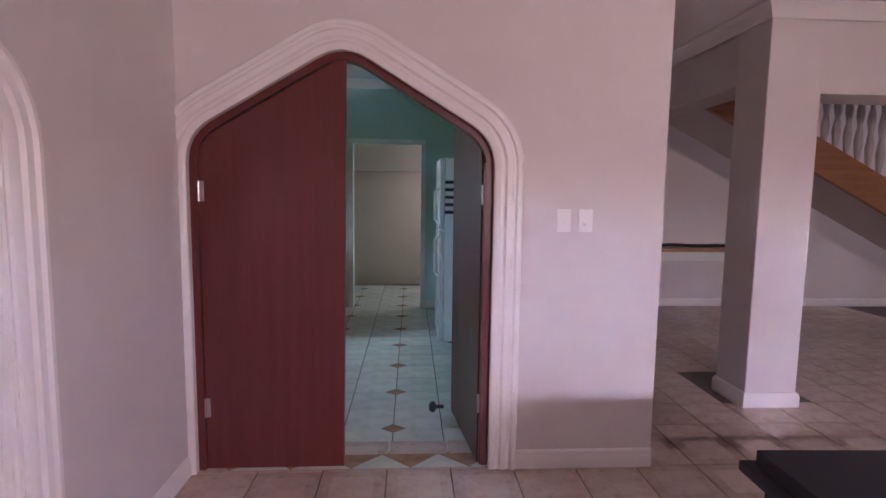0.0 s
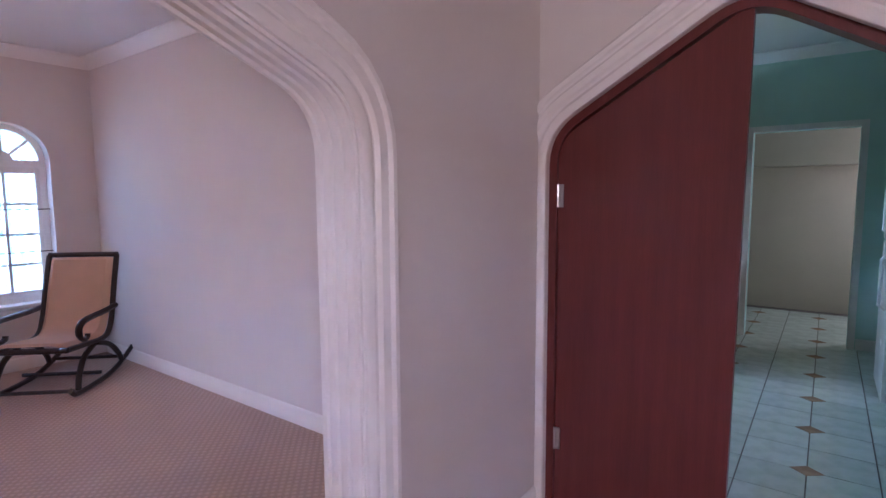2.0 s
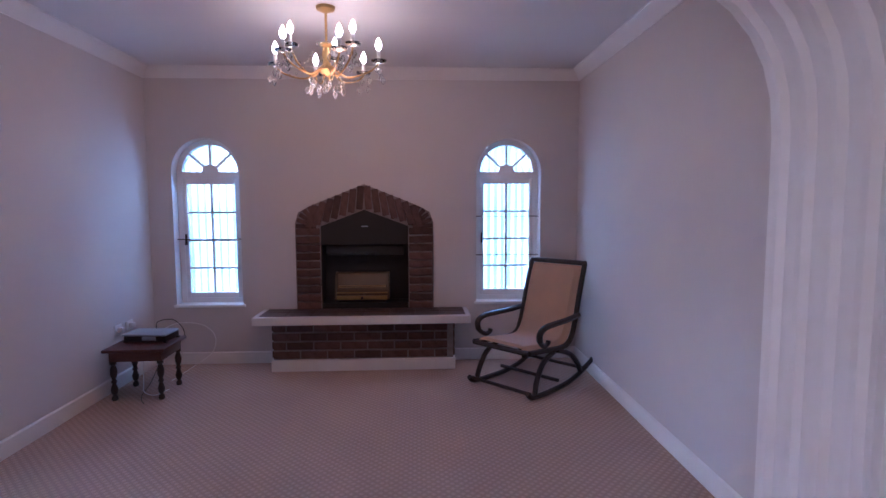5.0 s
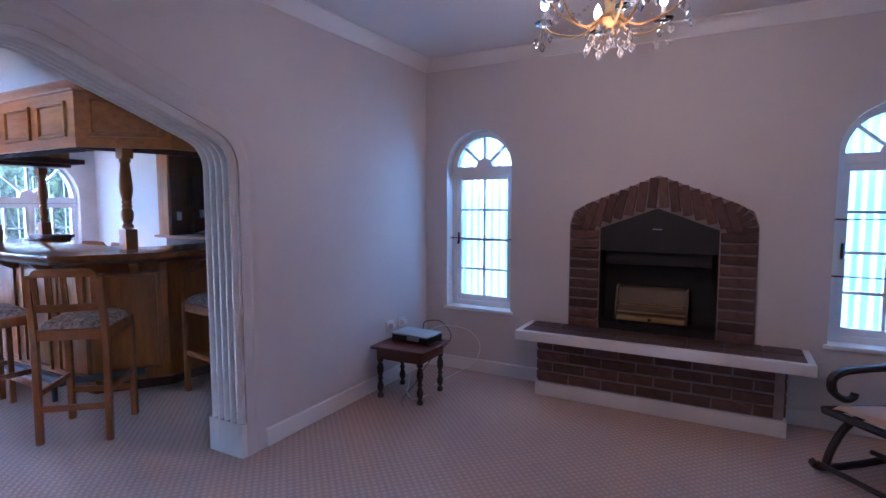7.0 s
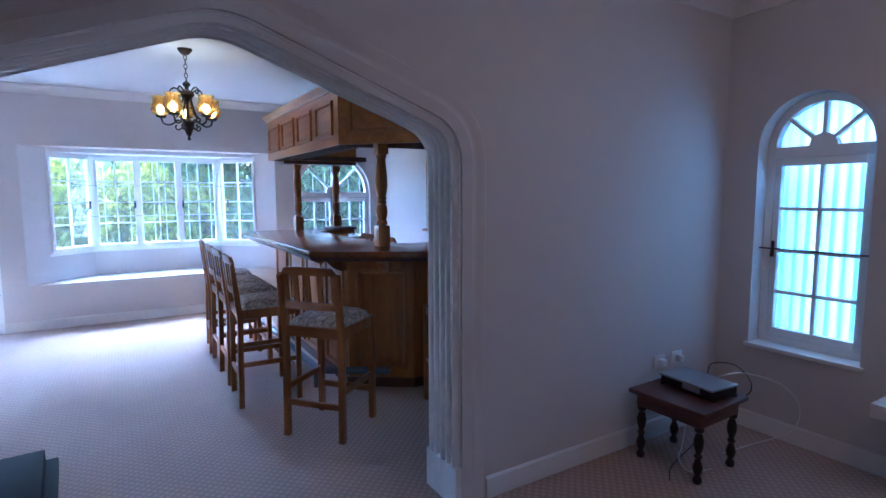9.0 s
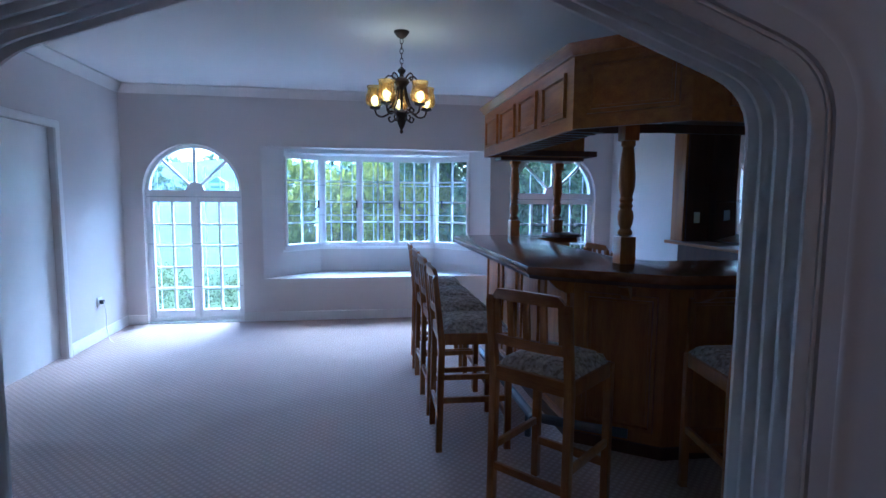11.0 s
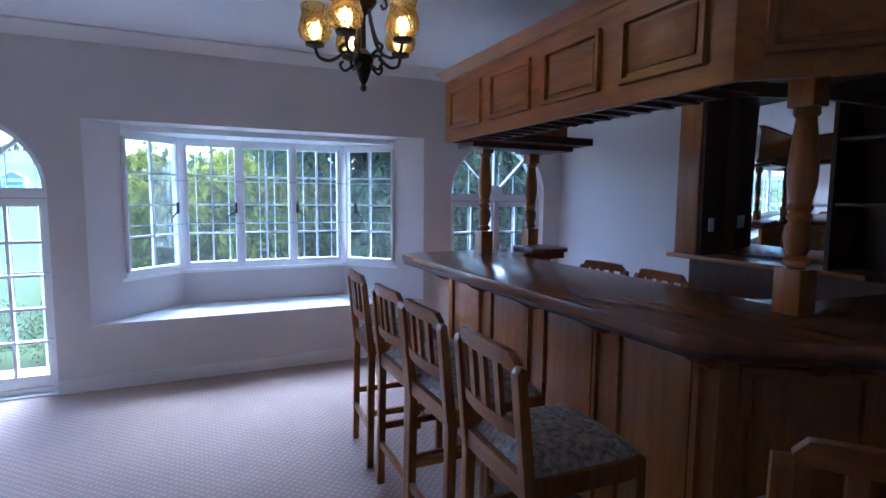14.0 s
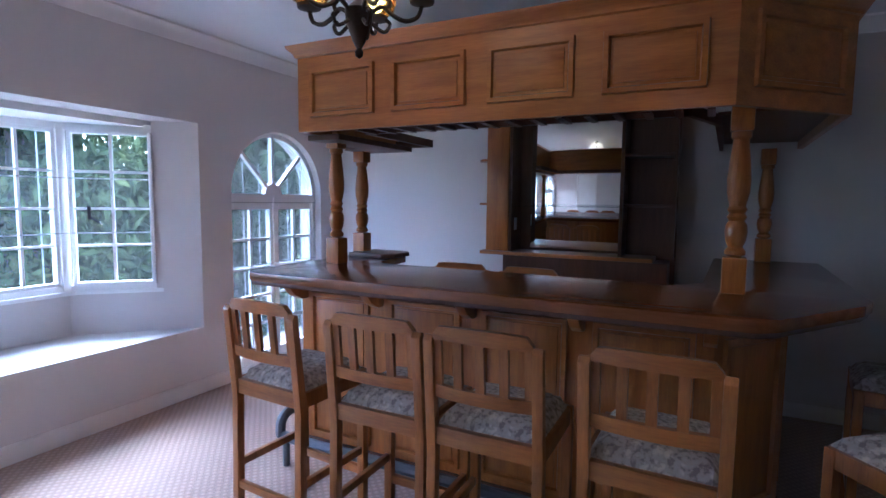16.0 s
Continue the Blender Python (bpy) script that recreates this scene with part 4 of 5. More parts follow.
BODY = [(-2.56, -2.98), (-2.56, -0.80), (-2.98, -0.50), (BX0 + 0.005, -0.46), (BX0 + 0.005, -0.52), (-2.99, -0.56), (-2.62, -0.83), (-2.62, -2.92), (-3.40, -2.92), (-3.40, -2.98)]
bar = part("bar_cabinet", prism(BODY, "z", 0.0, CB - 0.002), OAK, smooth=False)
tagged(bar, "honey oak bar front with moulded panels and brackets", "bar")


def raised_panel(w, h, d=0.018):
    """A moulded panel, x across, z up, proud in -y."""
    fr = merge(*[moulding([(o, o), (o, h - o), (w - o, h - o), (w - o, o)], [(0, 0), (-0.004, dd), (-0.024, dd), (-0.03, 0.002)], "y", 0, -1, True) for o, dd in ((0.0, d),)])
    return fr, box(0.045, w - 0.045, -0.007, 0.001, 0.045, h - 0.045, 0.003)


def hang_panel(p, q, z0, z1, owner, mat_f, mat_p):
    p, q = Vector(p), Vector(q)
    d = q - p
    m = pose(p.x, p.y, z0, 0, 0, math.degrees(math.atan2(d.y, d.x)))
    fr, mid = raised_panel(d.length, z1 - z0)
    ob = part("panel", moved(mid, m), mat_p, owner)
    part("panel_moulding", moved(fr, m), mat_f, ob)


for y0, y1 in ((-2.91, -2.495), (-2.37, -1.94), (-1.825, -1.40), (-1.288, -0.865)):
    hang_panel((-2.5595, y0), (-2.5595, y1), 0.10, 0.957, bar, OAK_H, OAK)
hang_panel((-2.61, -0.765), (-2.94, -0.53), 0.14, 0.93, bar, OAK, OAK)
hang_panel((-3.1, -0.4985), (-3.7, -0.483), 0.14, 0.93, bar, OAK, OAK)
hang_panel((-3.8, -0.479), (-4.4, -0.465), 0.14, 0.93, bar, OAK, OAK)
part("kick_board", prism([(-2.545, -2.99), (-2.545, -0.79), (-2.975, -0.485), (BX0 + 0.006, -0.445), (BX0 + 0.006, -0.461), (-2.98, -0.501), (-2.561, -0.80), (-2.561, -2.99)], "z", 0.0, 0.07), DARKOAK, bar, "dark kick board")
part("rail", prism([(-2.535, -2.985), (-2.535, -0.785), (-2.97, -0.475), (BX0 + 0.006, -0.435), (BX0 + 0.006, -0.461), (-2.98, -0.501), (-2.561, -0.80), (-2.561, -2.985)], "z", 0.975, 1.04), OAK_H, bar)
BRACKET = [(0, 0), (0.25, 0), (0.25, -0.03), (0.16, -0.05), (0.11, -0.10), (0.05, -0.13), (0.0, -0.13)]


def bracket(p, ang):
    part("bracket", moved(prism([(x, z) for x, z in BRACKET], "y", -0.025, 0.025, 0.004), pose(p[0], p[1], 1.044, 0, 0, ang)), OAK, bar)


for y in (-2.955, -2.43, -1.88, -1.345, -0.815):
    bracket((-2.555, y), 0)
bracket((-2.80, -0.62), 54)
bracket((-3.15, -0.49), 90)
rail = thing("foot_rail", pose(-2.32, -1.9, 0), "grey painted metal foot rail along the bar", "foot rail")
part("rail", tube(bezier([(-0.20, -1.03, 0.30), (-0.05, -1.05, 0.27), (0.0, -1.04, 0.20), (0.0, -0.98, 0.165), (0.0, -0.5, 0.165), (0.0, 1.0, 0.165), (-0.03, 1.12, 0.165), (-0.45, 1.40, 0.165)], 8), 0.028, 10), GREYRAIL, rail)
for y in (-1.0, -0.88, 0.1, 1.0):
    part("rail_post", tube([(0.0 if y < 0.9 else -0.005, y, 0.0), (0.0 if y < 0.9 else -0.005, y, 0.16)], 0.02, 8), GREYRAIL, rail)
tray = thing("counter_flap", pose(-3.22, -2.95, CT), "dark moulded end piece on the bar counter", "bar flap")
part("board", prism([(-0.25, -0.15), (0.05, -0.15), (0.05, 0.12), (0.0, 0.2), (-0.2, 0.2), (-0.25, 0.15)], "z", 0.0, 0.03, 0.006), DARKOAK, tray)

# canopy on turned posts
KZ0, KZ1 = 1.868, 2.30
KOUT = [(-2.505, -2.945), (-2.505, -0.775), (-2.95, -0.33), (BX0 + 0.004, -0.30)]
KIN = [(BX0 + 0.004, -0.80), (-3.09, -0.84), (-2.74, -0.95), (-2.74, -2.62), (-3.52, -2.62), (-3.52, -2.965)]
canopy = thing("bar_canopy", pose(0, 0, 0), "honey oak bar canopy on turned posts with panelled fascia", "bar canopy")


fascia = part("fascia", moulding([(-3.52, -2.945)] + KOUT, [(0, KZ0), (0, KZ1), (0.03, KZ1), (0.03, KZ0), (0, KZ0)], "z", 0, 1), OAK_H, canopy)
# pieces inside and under the canopy use a darker oak than the fascia
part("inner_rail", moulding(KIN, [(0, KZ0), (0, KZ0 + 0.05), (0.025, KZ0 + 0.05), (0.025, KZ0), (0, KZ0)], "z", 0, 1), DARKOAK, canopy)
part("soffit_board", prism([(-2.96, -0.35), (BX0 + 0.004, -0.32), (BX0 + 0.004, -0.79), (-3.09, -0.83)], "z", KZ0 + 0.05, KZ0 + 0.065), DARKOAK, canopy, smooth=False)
part("cornice", moulding([(-3.52, -2.945)] + KOUT, [(0.0, KZ1 - 0.03), (-0.012, KZ1 - 0.025), (-0.02, KZ1 - 0.005), (-0.045, KZ1 + 0.02), (-0.05, KZ1 + 0.035), (0.02, KZ1 + 0.035)], "z", 0, 1), OAK_H, canopy)
for y0, y1 in ((-2.855, -2.43), (-2.325, -1.91), (-1.80, -1.395), (-1.278, -0.876)):
    hang_panel((-2.5045, y0), (-2.5045, y1), KZ0 + 0.075, KZ1 - 0.095, canopy, OAK_H, OAK_H)
hang_panel((-2.565, -0.718), (-2.91, -0.370), KZ0 + 0.075, KZ1 - 0.065, canopy, OAK_H, OAK_H)
hang_panel((-3.15, -0.328), (-3.75, -0.316), KZ0 + 0.075, KZ1 - 0.065, canopy, OAK_H, OAK_H)
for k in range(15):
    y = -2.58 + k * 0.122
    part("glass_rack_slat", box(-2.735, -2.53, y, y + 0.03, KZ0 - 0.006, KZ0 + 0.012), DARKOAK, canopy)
POST = [(0.030, 0.0), (0.030, 0.012), (0.046, 0.02), (0.046, 0.035), (0.032, 0.05), (0.044, 0.075), (0.050, 0.11), (0.046, 0.14), (0.034, 0.155), (0.044, 0.17), (0.034, 0.185), (0.044, 0.20), (0.036, 0.215),
        (0.050, 0.27), (0.052, 0.32), (0.044, 0.40), (0.036, 0.46), (0.034, 0.475), (0.044, 0.485), (0.044, 0.505), (0.030, 0.515)]


def bar_post(x, y, z1):
    ob = part("post", moved(lathe([(r * 0.92, z) for r, z in POST], 20), Matrix.Translation((x, y, CT + 0.15)) @ Matrix.Diagonal((1, 1, (z1 - CT - 0.25) / 0.515, 1))), OAK, canopy, "turned honey oak post")
    part("post_foot", box(x - 0.048, x + 0.048, y - 0.048, y + 0.048, CT, CT + 0.16, 0.008), OAK, ob)
    part("post_cap", box(x - 0.045, x + 0.045, y - 0.045, y + 0.045, z1 - 0.11, z1, 0.008), OAK, ob)


bar_post(-2.81, -2.92, KZ0 + 0.045)
bar_post(-3.32, -3.09, KZ0 - 0.0)
bar_post(-2.83, -0.735, KZ0 + 0.045)
bar_post(-4.42, -0.50, KZ0 + 0.0)
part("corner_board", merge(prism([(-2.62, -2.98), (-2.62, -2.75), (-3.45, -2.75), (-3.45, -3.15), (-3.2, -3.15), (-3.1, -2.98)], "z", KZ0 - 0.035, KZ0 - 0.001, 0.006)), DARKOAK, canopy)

# back bar with its mirror
bb = thing("back_bar", pose(BX0, -1.80, 0), "oak back bar with a mirror and open shelves", "back bar")
part("side_pillar", box(0.004, 0.27, -0.69, -0.502, 1.09, 2.55, 0.005), OAK, bb)
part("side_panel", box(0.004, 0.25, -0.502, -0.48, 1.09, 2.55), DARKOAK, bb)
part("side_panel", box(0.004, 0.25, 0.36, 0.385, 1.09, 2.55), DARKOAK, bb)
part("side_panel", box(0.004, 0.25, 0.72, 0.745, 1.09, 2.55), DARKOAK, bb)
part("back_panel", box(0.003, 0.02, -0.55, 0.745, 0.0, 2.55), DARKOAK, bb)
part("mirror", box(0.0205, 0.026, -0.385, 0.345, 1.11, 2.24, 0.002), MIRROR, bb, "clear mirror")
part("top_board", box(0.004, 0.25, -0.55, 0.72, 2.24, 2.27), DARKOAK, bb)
part("shelf", box(0.004, 0.31, -0.73, 0.61, 1.06, 1.09, 0.008), OAK_H, bb)
for z in (1.46, 1.83):
    part("shelf", box(0.021, 0.23, 0.386, 0.719, z, z + 0.02, 0.003), DARKOAK, bb)
    part("shelf", prism(arc(0.0, -0.69, 0.16, -90, 0, 8)[:-1] + [(0.16, -0.69), (0.004, -0.69)], "z", z, z + 0.018), OAK, bb)
part("glass_shelf", box(0.03, 0.2, -0.479, 0.358, 1.452, 1.458), GLASS, bb)
part("cupboard", box(0.022, 0.29, -0.53, 0.71, 0.0, 1.059), DARKOAK, bb)
part("socket", box(0.12, 0.18, -0.4795, -0.474, 1.26, 1.36, 0.003), PLASTIC, bb)

# ---- bar stools ----


def bar_stool(m, label, group):
    """Origin on the floor under the seat; the back stands at +x, the sitter looks to -x."""
    ob = thing("bar_stool", m, label, "bar stool", group)
    W = 0.193
    for sy in (-1, 1):
        part("back_leg", prism([(0.185, 0.0), (0.222, 0.0), (0.21, 0.62), (0.247, 1.015), (0.234, 1.036), (0.217, 1.03), (0.172, 0.64)], "y", sy * W - 0.018, sy * W + 0.018, 0.004), STOOLWOOD, ob)
        part("front_leg", box(-0.22, -0.182, sy * W - 0.019, sy * W + 0.019, 0, 0.70, 0.005), STOOLWOOD, ob)
        part("stretcher", box(-0.185, 0.19, sy * W - 0.011, sy * W + 0.011, 0.29, 0.325, 0.004), STOOLWOOD, ob)
        part("seat_rail", box(-0.185, 0.18, sy * W - 0.013, sy * W + 0.013, 0.635, 0.70, 0.004), STOOLWOOD, ob)
    part("stretcher", box(-0.212, -0.19, -W + 0.015, W - 0.015, 0.18, 0.22, 0.004), STOOLWOOD_H, ob)
    part("stretcher", box(0.19, 0.212, -W + 0.015, W - 0.015, 0.20, 0.235, 0.004), STOOLWOOD_H, ob)
    part("seat_rail", box(-0.215, -0.188, -W + 0.015, W - 0.015, 0.635, 0.70, 0.004), STOOLWOOD_H, ob)
    part("seat_rail", box(0.180, 0.205, -W + 0.015, W - 0.015, 0.635, 0.70, 0.004), STOOLWOOD_H, ob)
    cush = bmesh.new()
    g = [[None] * 15 for _ in range(15)]
    for i in range(15):
        for j in range(15):
            u, v = -1 + 2 * i / 14, -1 + 2 * j / 14
            e = max(abs(u), abs(v))
            z = 0.70 + 0.058 * (1 - e ** 6) + 0.010 * (1 - u * u) * (1 - v * v)
            g[i][j] = cush.verts.new((u * 0.200 - 0.020, v * 0.190, z))
    for i in range(14):
        for j in range(14):
            cush.faces.new((g[i][j], g[i + 1][j], g[i + 1][j + 1], g[i][j + 1]))
    part("seat_cushion", cush, FLORAL, ob, "floral woven upholstered seat")

    def curved(z0, z1, th, name, rise):
        b = bmesh.new()
        cols = []
        for k in range(13):
            u = -1 + k / 6
            u = math.copysign(abs(u) ** 0.75, u)
            y = u * (W - 0.016)
            s = 1 - (y / (W + 0.015)) ** 2
            lean = 0.092
            top = z1 + rise * s - 0.028 * max(0.0, (abs(u) - 0.84) / 0.16) ** 2 * (1 if rise else 0)
            quad = []
            for z, dx in ((z0, 0), (top, 0), (top, th), (z0, th)):
                quad.append(b.verts.new((0.168 + lean * (z - 0.64) * 1.05 + 0.028 * s + dx, y, z)))
            cols.append(quad)
        for p, q in zip(cols, cols[1:]):
            for i in range(4):
                b.faces.new((p[i], q[i], q[(i + 1) % 4], p[(i + 1) % 4]))
        b.faces.new(cols[0])
        b.faces.new(cols[-1][::-1])
        bmesh.ops.recalc_face_normals(b, faces=b.faces[:])
        part(name, b, STOOLWOOD_H, ob)

    curved(1.022, 1.064, 0.024, "top_rail", 0.010)
    curved(0.812, 0.858, 0.022, "lower_rail", 0.0)
    for y, w in ((-0.166, 0.018), (-0.082, 0.0155), (0.0, 0.0155), (0.082, 0.0155), (0.166, 0.018)):
        s = 1 - (y / (W + 0.015)) ** 2
        x0, x1 = 0.170 + 0.0966 * 0.22 + 0.028 * s, 0.170 + 0.0966 * 0.388 + 0.028 * s
        part("stile" if w > 0.017 else "slat", prism([(x0, 0.852), (x0 + 0.016, 0.852), (x1 + 0.016, 1.028), (x1, 1.028)], "y", y - w, y + w), STOOLWOOD, ob)
    return ob


stool = bar_stool(pose(-1.955, -0.955, 0, 0, 0, -2), "brown oak bar stool with a floral padded seat", "stools at the bar")
for x, y, a in ((-1.96, -1.49, 0), (-1.965, -1.925, 0), (-1.975, -2.475, -4), (-2.19, -0.167, 40)):
    copy_thing(stool, pose(x, y, 0, 0, 0, a))
tagged(copy_thing(stool, pose(-3.10, -0.005, 0, 0, 0, 82)), "brown oak bar stool tucked under the side counter", "bar stool", "stools at the bar")
for y, a in ((-2.36, 4), (-1.84, -3)):
    tagged(copy_thing(stool, pose(-3.64, y, 0, 0, 0, a)), "brown oak bar stool standing behind the bar", "bar stool", "stools behind the bar")

# ---- rocking chair ----
rc = thing("rocking_chair", pose(-3.79, 4.35, 0, 0, 0, -137) @ Matrix.Diagonal((1, 1, 0.965, 1)), "ebonised rocking chair upholstered in beige leather", "rocking chair")
for s in (-1, 1):
    x = s * 0.285
    part("rocker", tube(bezier([(x, 0.40, 0.075), (x, 0.33, 0.03), (x, 0.10, 0.014), (x, -0.18, 0.024), (x, -0.40, 0.075), (x, -0.60, 0.15)], 8), [0.022] * 41, 8, 0.8), EBONY, rc)
    part("front_leg", tube(bezier([(x, 0.30, 0.045), (x * 0.98, 0.27, 0.14), (x * 0.96, 0.18, 0.26), (x * 0.94, 0.02, 0.325)], 8), 0.021, 8), EBONY, rc)
    part("back_leg", tube(bezier([(x, -0.36, 0.075), (x * 0.98, -0.31, 0.16), (x * 0.96, -0.20, 0.26), (x * 0.94, -0.02, 0.325)], 8), 0.021, 8), EBONY, rc)
    part("side_frame", tube(bezier([(x * 0.93, 0.36, 0.375), (x * 0.93, 0.15, 0.355), (x * 0.93, -0.10, 0.335), (x * 0.93, -0.22, 0.37), (x * 0.93, -0.29, 0.50), (x * 0.93, -0.36, 0.75), (x * 0.93, -0.44, 1.0)], 8), 0.022, 8), EBONY, rc)
    part("armrest", tube(bezier([(x, -0.315, 0.575), (x * 1.03, -0.15, 0.565), (x * 1.06, 0.05, 0.565), (x * 1.08, 0.20, 0.56), (x * 1.07, 0.27, 0.52), (x * 1.05, 0.26, 0.45), (x * 1.02, 0.19, 0.405), (x * 1.0, 0.14, 0.415), (x * 1.0, 0.13, 0.44)], 8), [0.024] * 40 + [0.020] * 25, 8), EBONY, rc)
for y, z in ((0.36, 0.06), (-0.02, 0.075), (-0.42, 0.085)):
    part("crossbar", tube([(-0.285, y, z), (0.285, y, z)], 0.015, 8), EBONY, rc)
part("top_rail", tube([(-0.27, -0.445, 1.005), (0.27, -0.445, 1.005)], 0.022, 8), EBONY, rc)
part("front_rail", tube([(-0.265, 0.36, 0.372), (0.265, 0.36, 0.372)], 0.022, 8), EBONY, rc)
pad = bmesh.new()
line = bezier([(0, 0.365, 0.40), (0, 0.15, 0.375), (0, -0.08, 0.355), (0, -0.195, 0.395), (0, -0.265, 0.52), (0, -0.335, 0.75), (0, -0.415, 0.985)], 6)
rows = []
for i, p in enumerate(line):
    d = (line[min(i + 1, len(line) - 1)] - line[max(i - 1, 0)]).normalized()
    nrm = Vector((0, -d.z, d.y))
    nrm = nrm if nrm.dot(Vector((0, 1, 1))) > 0 else -nrm
    rows.append([pad.verts.new(Vector((u * 0.245, p.y, p.z)) + nrm * (0.028 * (1 - abs(u) ** 8) - (0.018 if abs(u) == 1 else 0))) for u in [-1 + k / 6 for k in range(13)]])
    if i in (0, len(line) - 1):
        for v in rows[-1]:
            v.co -= nrm * 0.02
for a, b_ in zip(rows, rows[1:]):
    for k in range(12):
        pad.faces.new((a[k], a[k + 1], b_[k + 1], b_[k]))
bmesh.ops.solidify(pad, geom=pad.faces[:], thickness=0.03)
bmesh.ops.recalc_face_normals(pad, faces=pad.faces[:])
part("upholstery", pad, UPHOL, rc, "beige leather seat and back")

# ---- side table with a set-top box ----
LEG = [(0.018, 0.0), (0.024, 0.012), (0.020, 0.03), (0.012, 0.04), (0.022, 0.06), (0.026, 0.085), (0.018, 0.11), (0.013, 0.125), (0.022, 0.14), (0.013, 0.155), (0.024, 0.19), (0.026, 0.22), (0.018, 0.25), (0.013, 0.26), (0.024, 0.27), (0.024, 0.29)]
st = thing("side_table", pose(-3.715, 1.325, 0, 0, 0, 2), "small red-brown side table with turned legs", "side table")
part("tabletop", box(-0.215, 0.215, -0.225, 0.225, 0.375, 0.40, 0.008), REDWOOD, st)
part("apron", box(-0.18, 0.18, -0.19, 0.19, 0.30, 0.3749, 0.003), REDWOOD, st)
for x in (-0.16, 0.16):
    for y in (-0.17, 0.17):
        part("leg", moved(lathe(LEG, 14), Matrix.Translation((x, y, 0)) @ Matrix.Diagonal((1, 1, 1.04, 1))), EBONY, st)
dec = thing("set_top_box", pose(-3.80, 1.33, 0.40, 0, 0, -4), "silver and black set-top box on the side table", "set-top box")
part("body", box(-0.10, 0.10, -0.165, 0.165, 0.008, 0.058, 0.004), BLACKPLASTIC, dec)
part("lid", box(-0.105, 0.115, -0.17, 0.17, 0.055, 0.068, 0.004), SILVER, dec, "silver top cover")
part("button_panel", box(0.1005, 0.104, -0.02, 0.09, 0.02, 0.05, 0.001), SILVER, dec)
for x in (-0.09, 0.09):
    for y in (-0.16, 0.16):
        part("foot", box(x - 0.01, x + 0.01, y - 0.01, y + 0.01, 0, 0.0085), BLACKPLASTIC, dec)
for k, pts in enumerate(([(-3.95, 1.35, 0.45), (-4.08, 1.42, 0.47), (-4.22, 1.56, 0.42), (-4.28, 1.64, 0.30), (-4.24, 1.62, 0.16), (-4.1, 1.48, 0.06), (-3.95, 1.40, 0.012)],
                         [(-3.94, 1.30, 0.46), (-4.02, 1.28, 0.50), (-4.14, 1.36, 0.48), (-4.30, 1.36, 0.30), (-4.2, 1.2, 0.1), (-3.9, 1.25, 0.012), (-3.6, 1.33, 0.010), (-3.45, 1.42, 0.009)],
                         [(-4.0, 1.12, 0.42), (-3.98, 1.16, 0.2), (-3.85, 1.22, 0.02), (-3.7, 1.3, 0.009), (-3.62, 1.42, 0.009), (-3.75, 1.47, 0.01)])):
    tagged(part("cable", tube(bezier(pts, 8), 0.0035, 6), PLASTIC if k != 1 else BLACKPLASTIC), "thin cable trailing from the set-top box", "cable")
for x in (-4.03, -3.86):
    so = thing("wall_socket", pose(x, LY0, 0.47), "white wall socket with plug above the skirting", "socket")
    part("plate", box(-0.05, 0.05, 0.0, 0.01, -0.04, 0.04, 0.003), PLASTIC, so)
    part("plug", box(-0.02, 0.02, 0.01, 0.05, -0.02, 0.02, 0.006), PLASTIC, so)

# ---- chandeliers ----
cr = thing("crystal_chandelier", pose(-2.97, 2.895, CH), "brass crystal chandelier with lit candle bulbs", "chandelier")
part("ceiling_rose", lathe([(0.001, 0.0), (0.06, -0.002), (0.055, -0.02), (0.02, -0.035), (0.001, -0.04)][::-1], 16), BRASS, cr)
part("stem", tube([(0, 0, -0.03), (0, 0, -0.22)], 0.008, 8), BRASS, cr)
part("column", lathe([(0.010, -0.42), (0.04, -0.405), (0.055, -0.385), (0.03, -0.365), (0.022, -0.33), (0.03, -0.29), (0.024, -0.25), (0.042, -0.235), (0.042, -0.225), (0.012, -0.21)], 16), BRASS, cr)
drop_bm = lathe([(0.001, -0.05), (0.012, -0.038), (0.016, -0.022), (0.008, -0.006), (0.001, 0.0)], 8)
drop_me = bpy.data.meshes.new("crystal_drop")
drop_bm.to_mesh(drop_me)
drop_bm.free()
drop_me.materials.append(CRYSTAL)
bead_bm = bmesh.new()
bmesh.ops.create_icosphere(bead_bm, subdivisions=1, radius=0.008)
bead_me = bpy.data.meshes.new("crystal_bead")
bead_bm.to_mesh(bead_me)
bead_bm.free()
bead_me.materials.append(CRYSTAL)


def hang(me, name, owner, p):
    o = new(name, me)
    o.parent, o.location = owner, p


def candle_arm(a, r, z, owner):
    c, s = math.cos(a), math.sin(a)
    def P(d, h):
        return (c * d, s * d, h)
    arm = part("arm", tube(bezier([P(0.03, -0.36), P(r * 0.4, -0.43), P(r * 0.8, -0.42 + (z + 0.37) * 0.5), P(r, z - 0.02)], 6), 0.006, 6), BRASS, owner)
    part("drip_pan", moved(lathe([(0.008, -0.012), (0.045, 0.0), (0.05, 0.012), (0.03, 0.004), (0.012, 0.012)], 14), Matrix.Translation(P(r, z - 0.01))), CRYSTAL, arm)
    part("candle", moved(lathe([(0.011, 0), (0.011, 0.06)], 10), Matrix.Translation(P(r, z))), PLASTIC, arm)
    part("bulb", moved(lathe([(0.009, 0.0), (0.019, 0.018), (0.021, 0.035), (0.013, 0.06), (0.002, 0.08)], 12), Matrix.Translation(P(r, z + 0.06))), BULB, arm, "lit candle bulb")
    for k in range(4):
        t = a + (k - 1.5) * 0.11
        hang(drop_me, "crystal_drop", owner, (math.cos(t) * (r + 0.02 * (k % 2)), math.sin(t) * (r + 0.02 * (k % 2)), z - 0.035 - 0.05 * (k % 2)))
    for k in range(6):
        q = k / 6
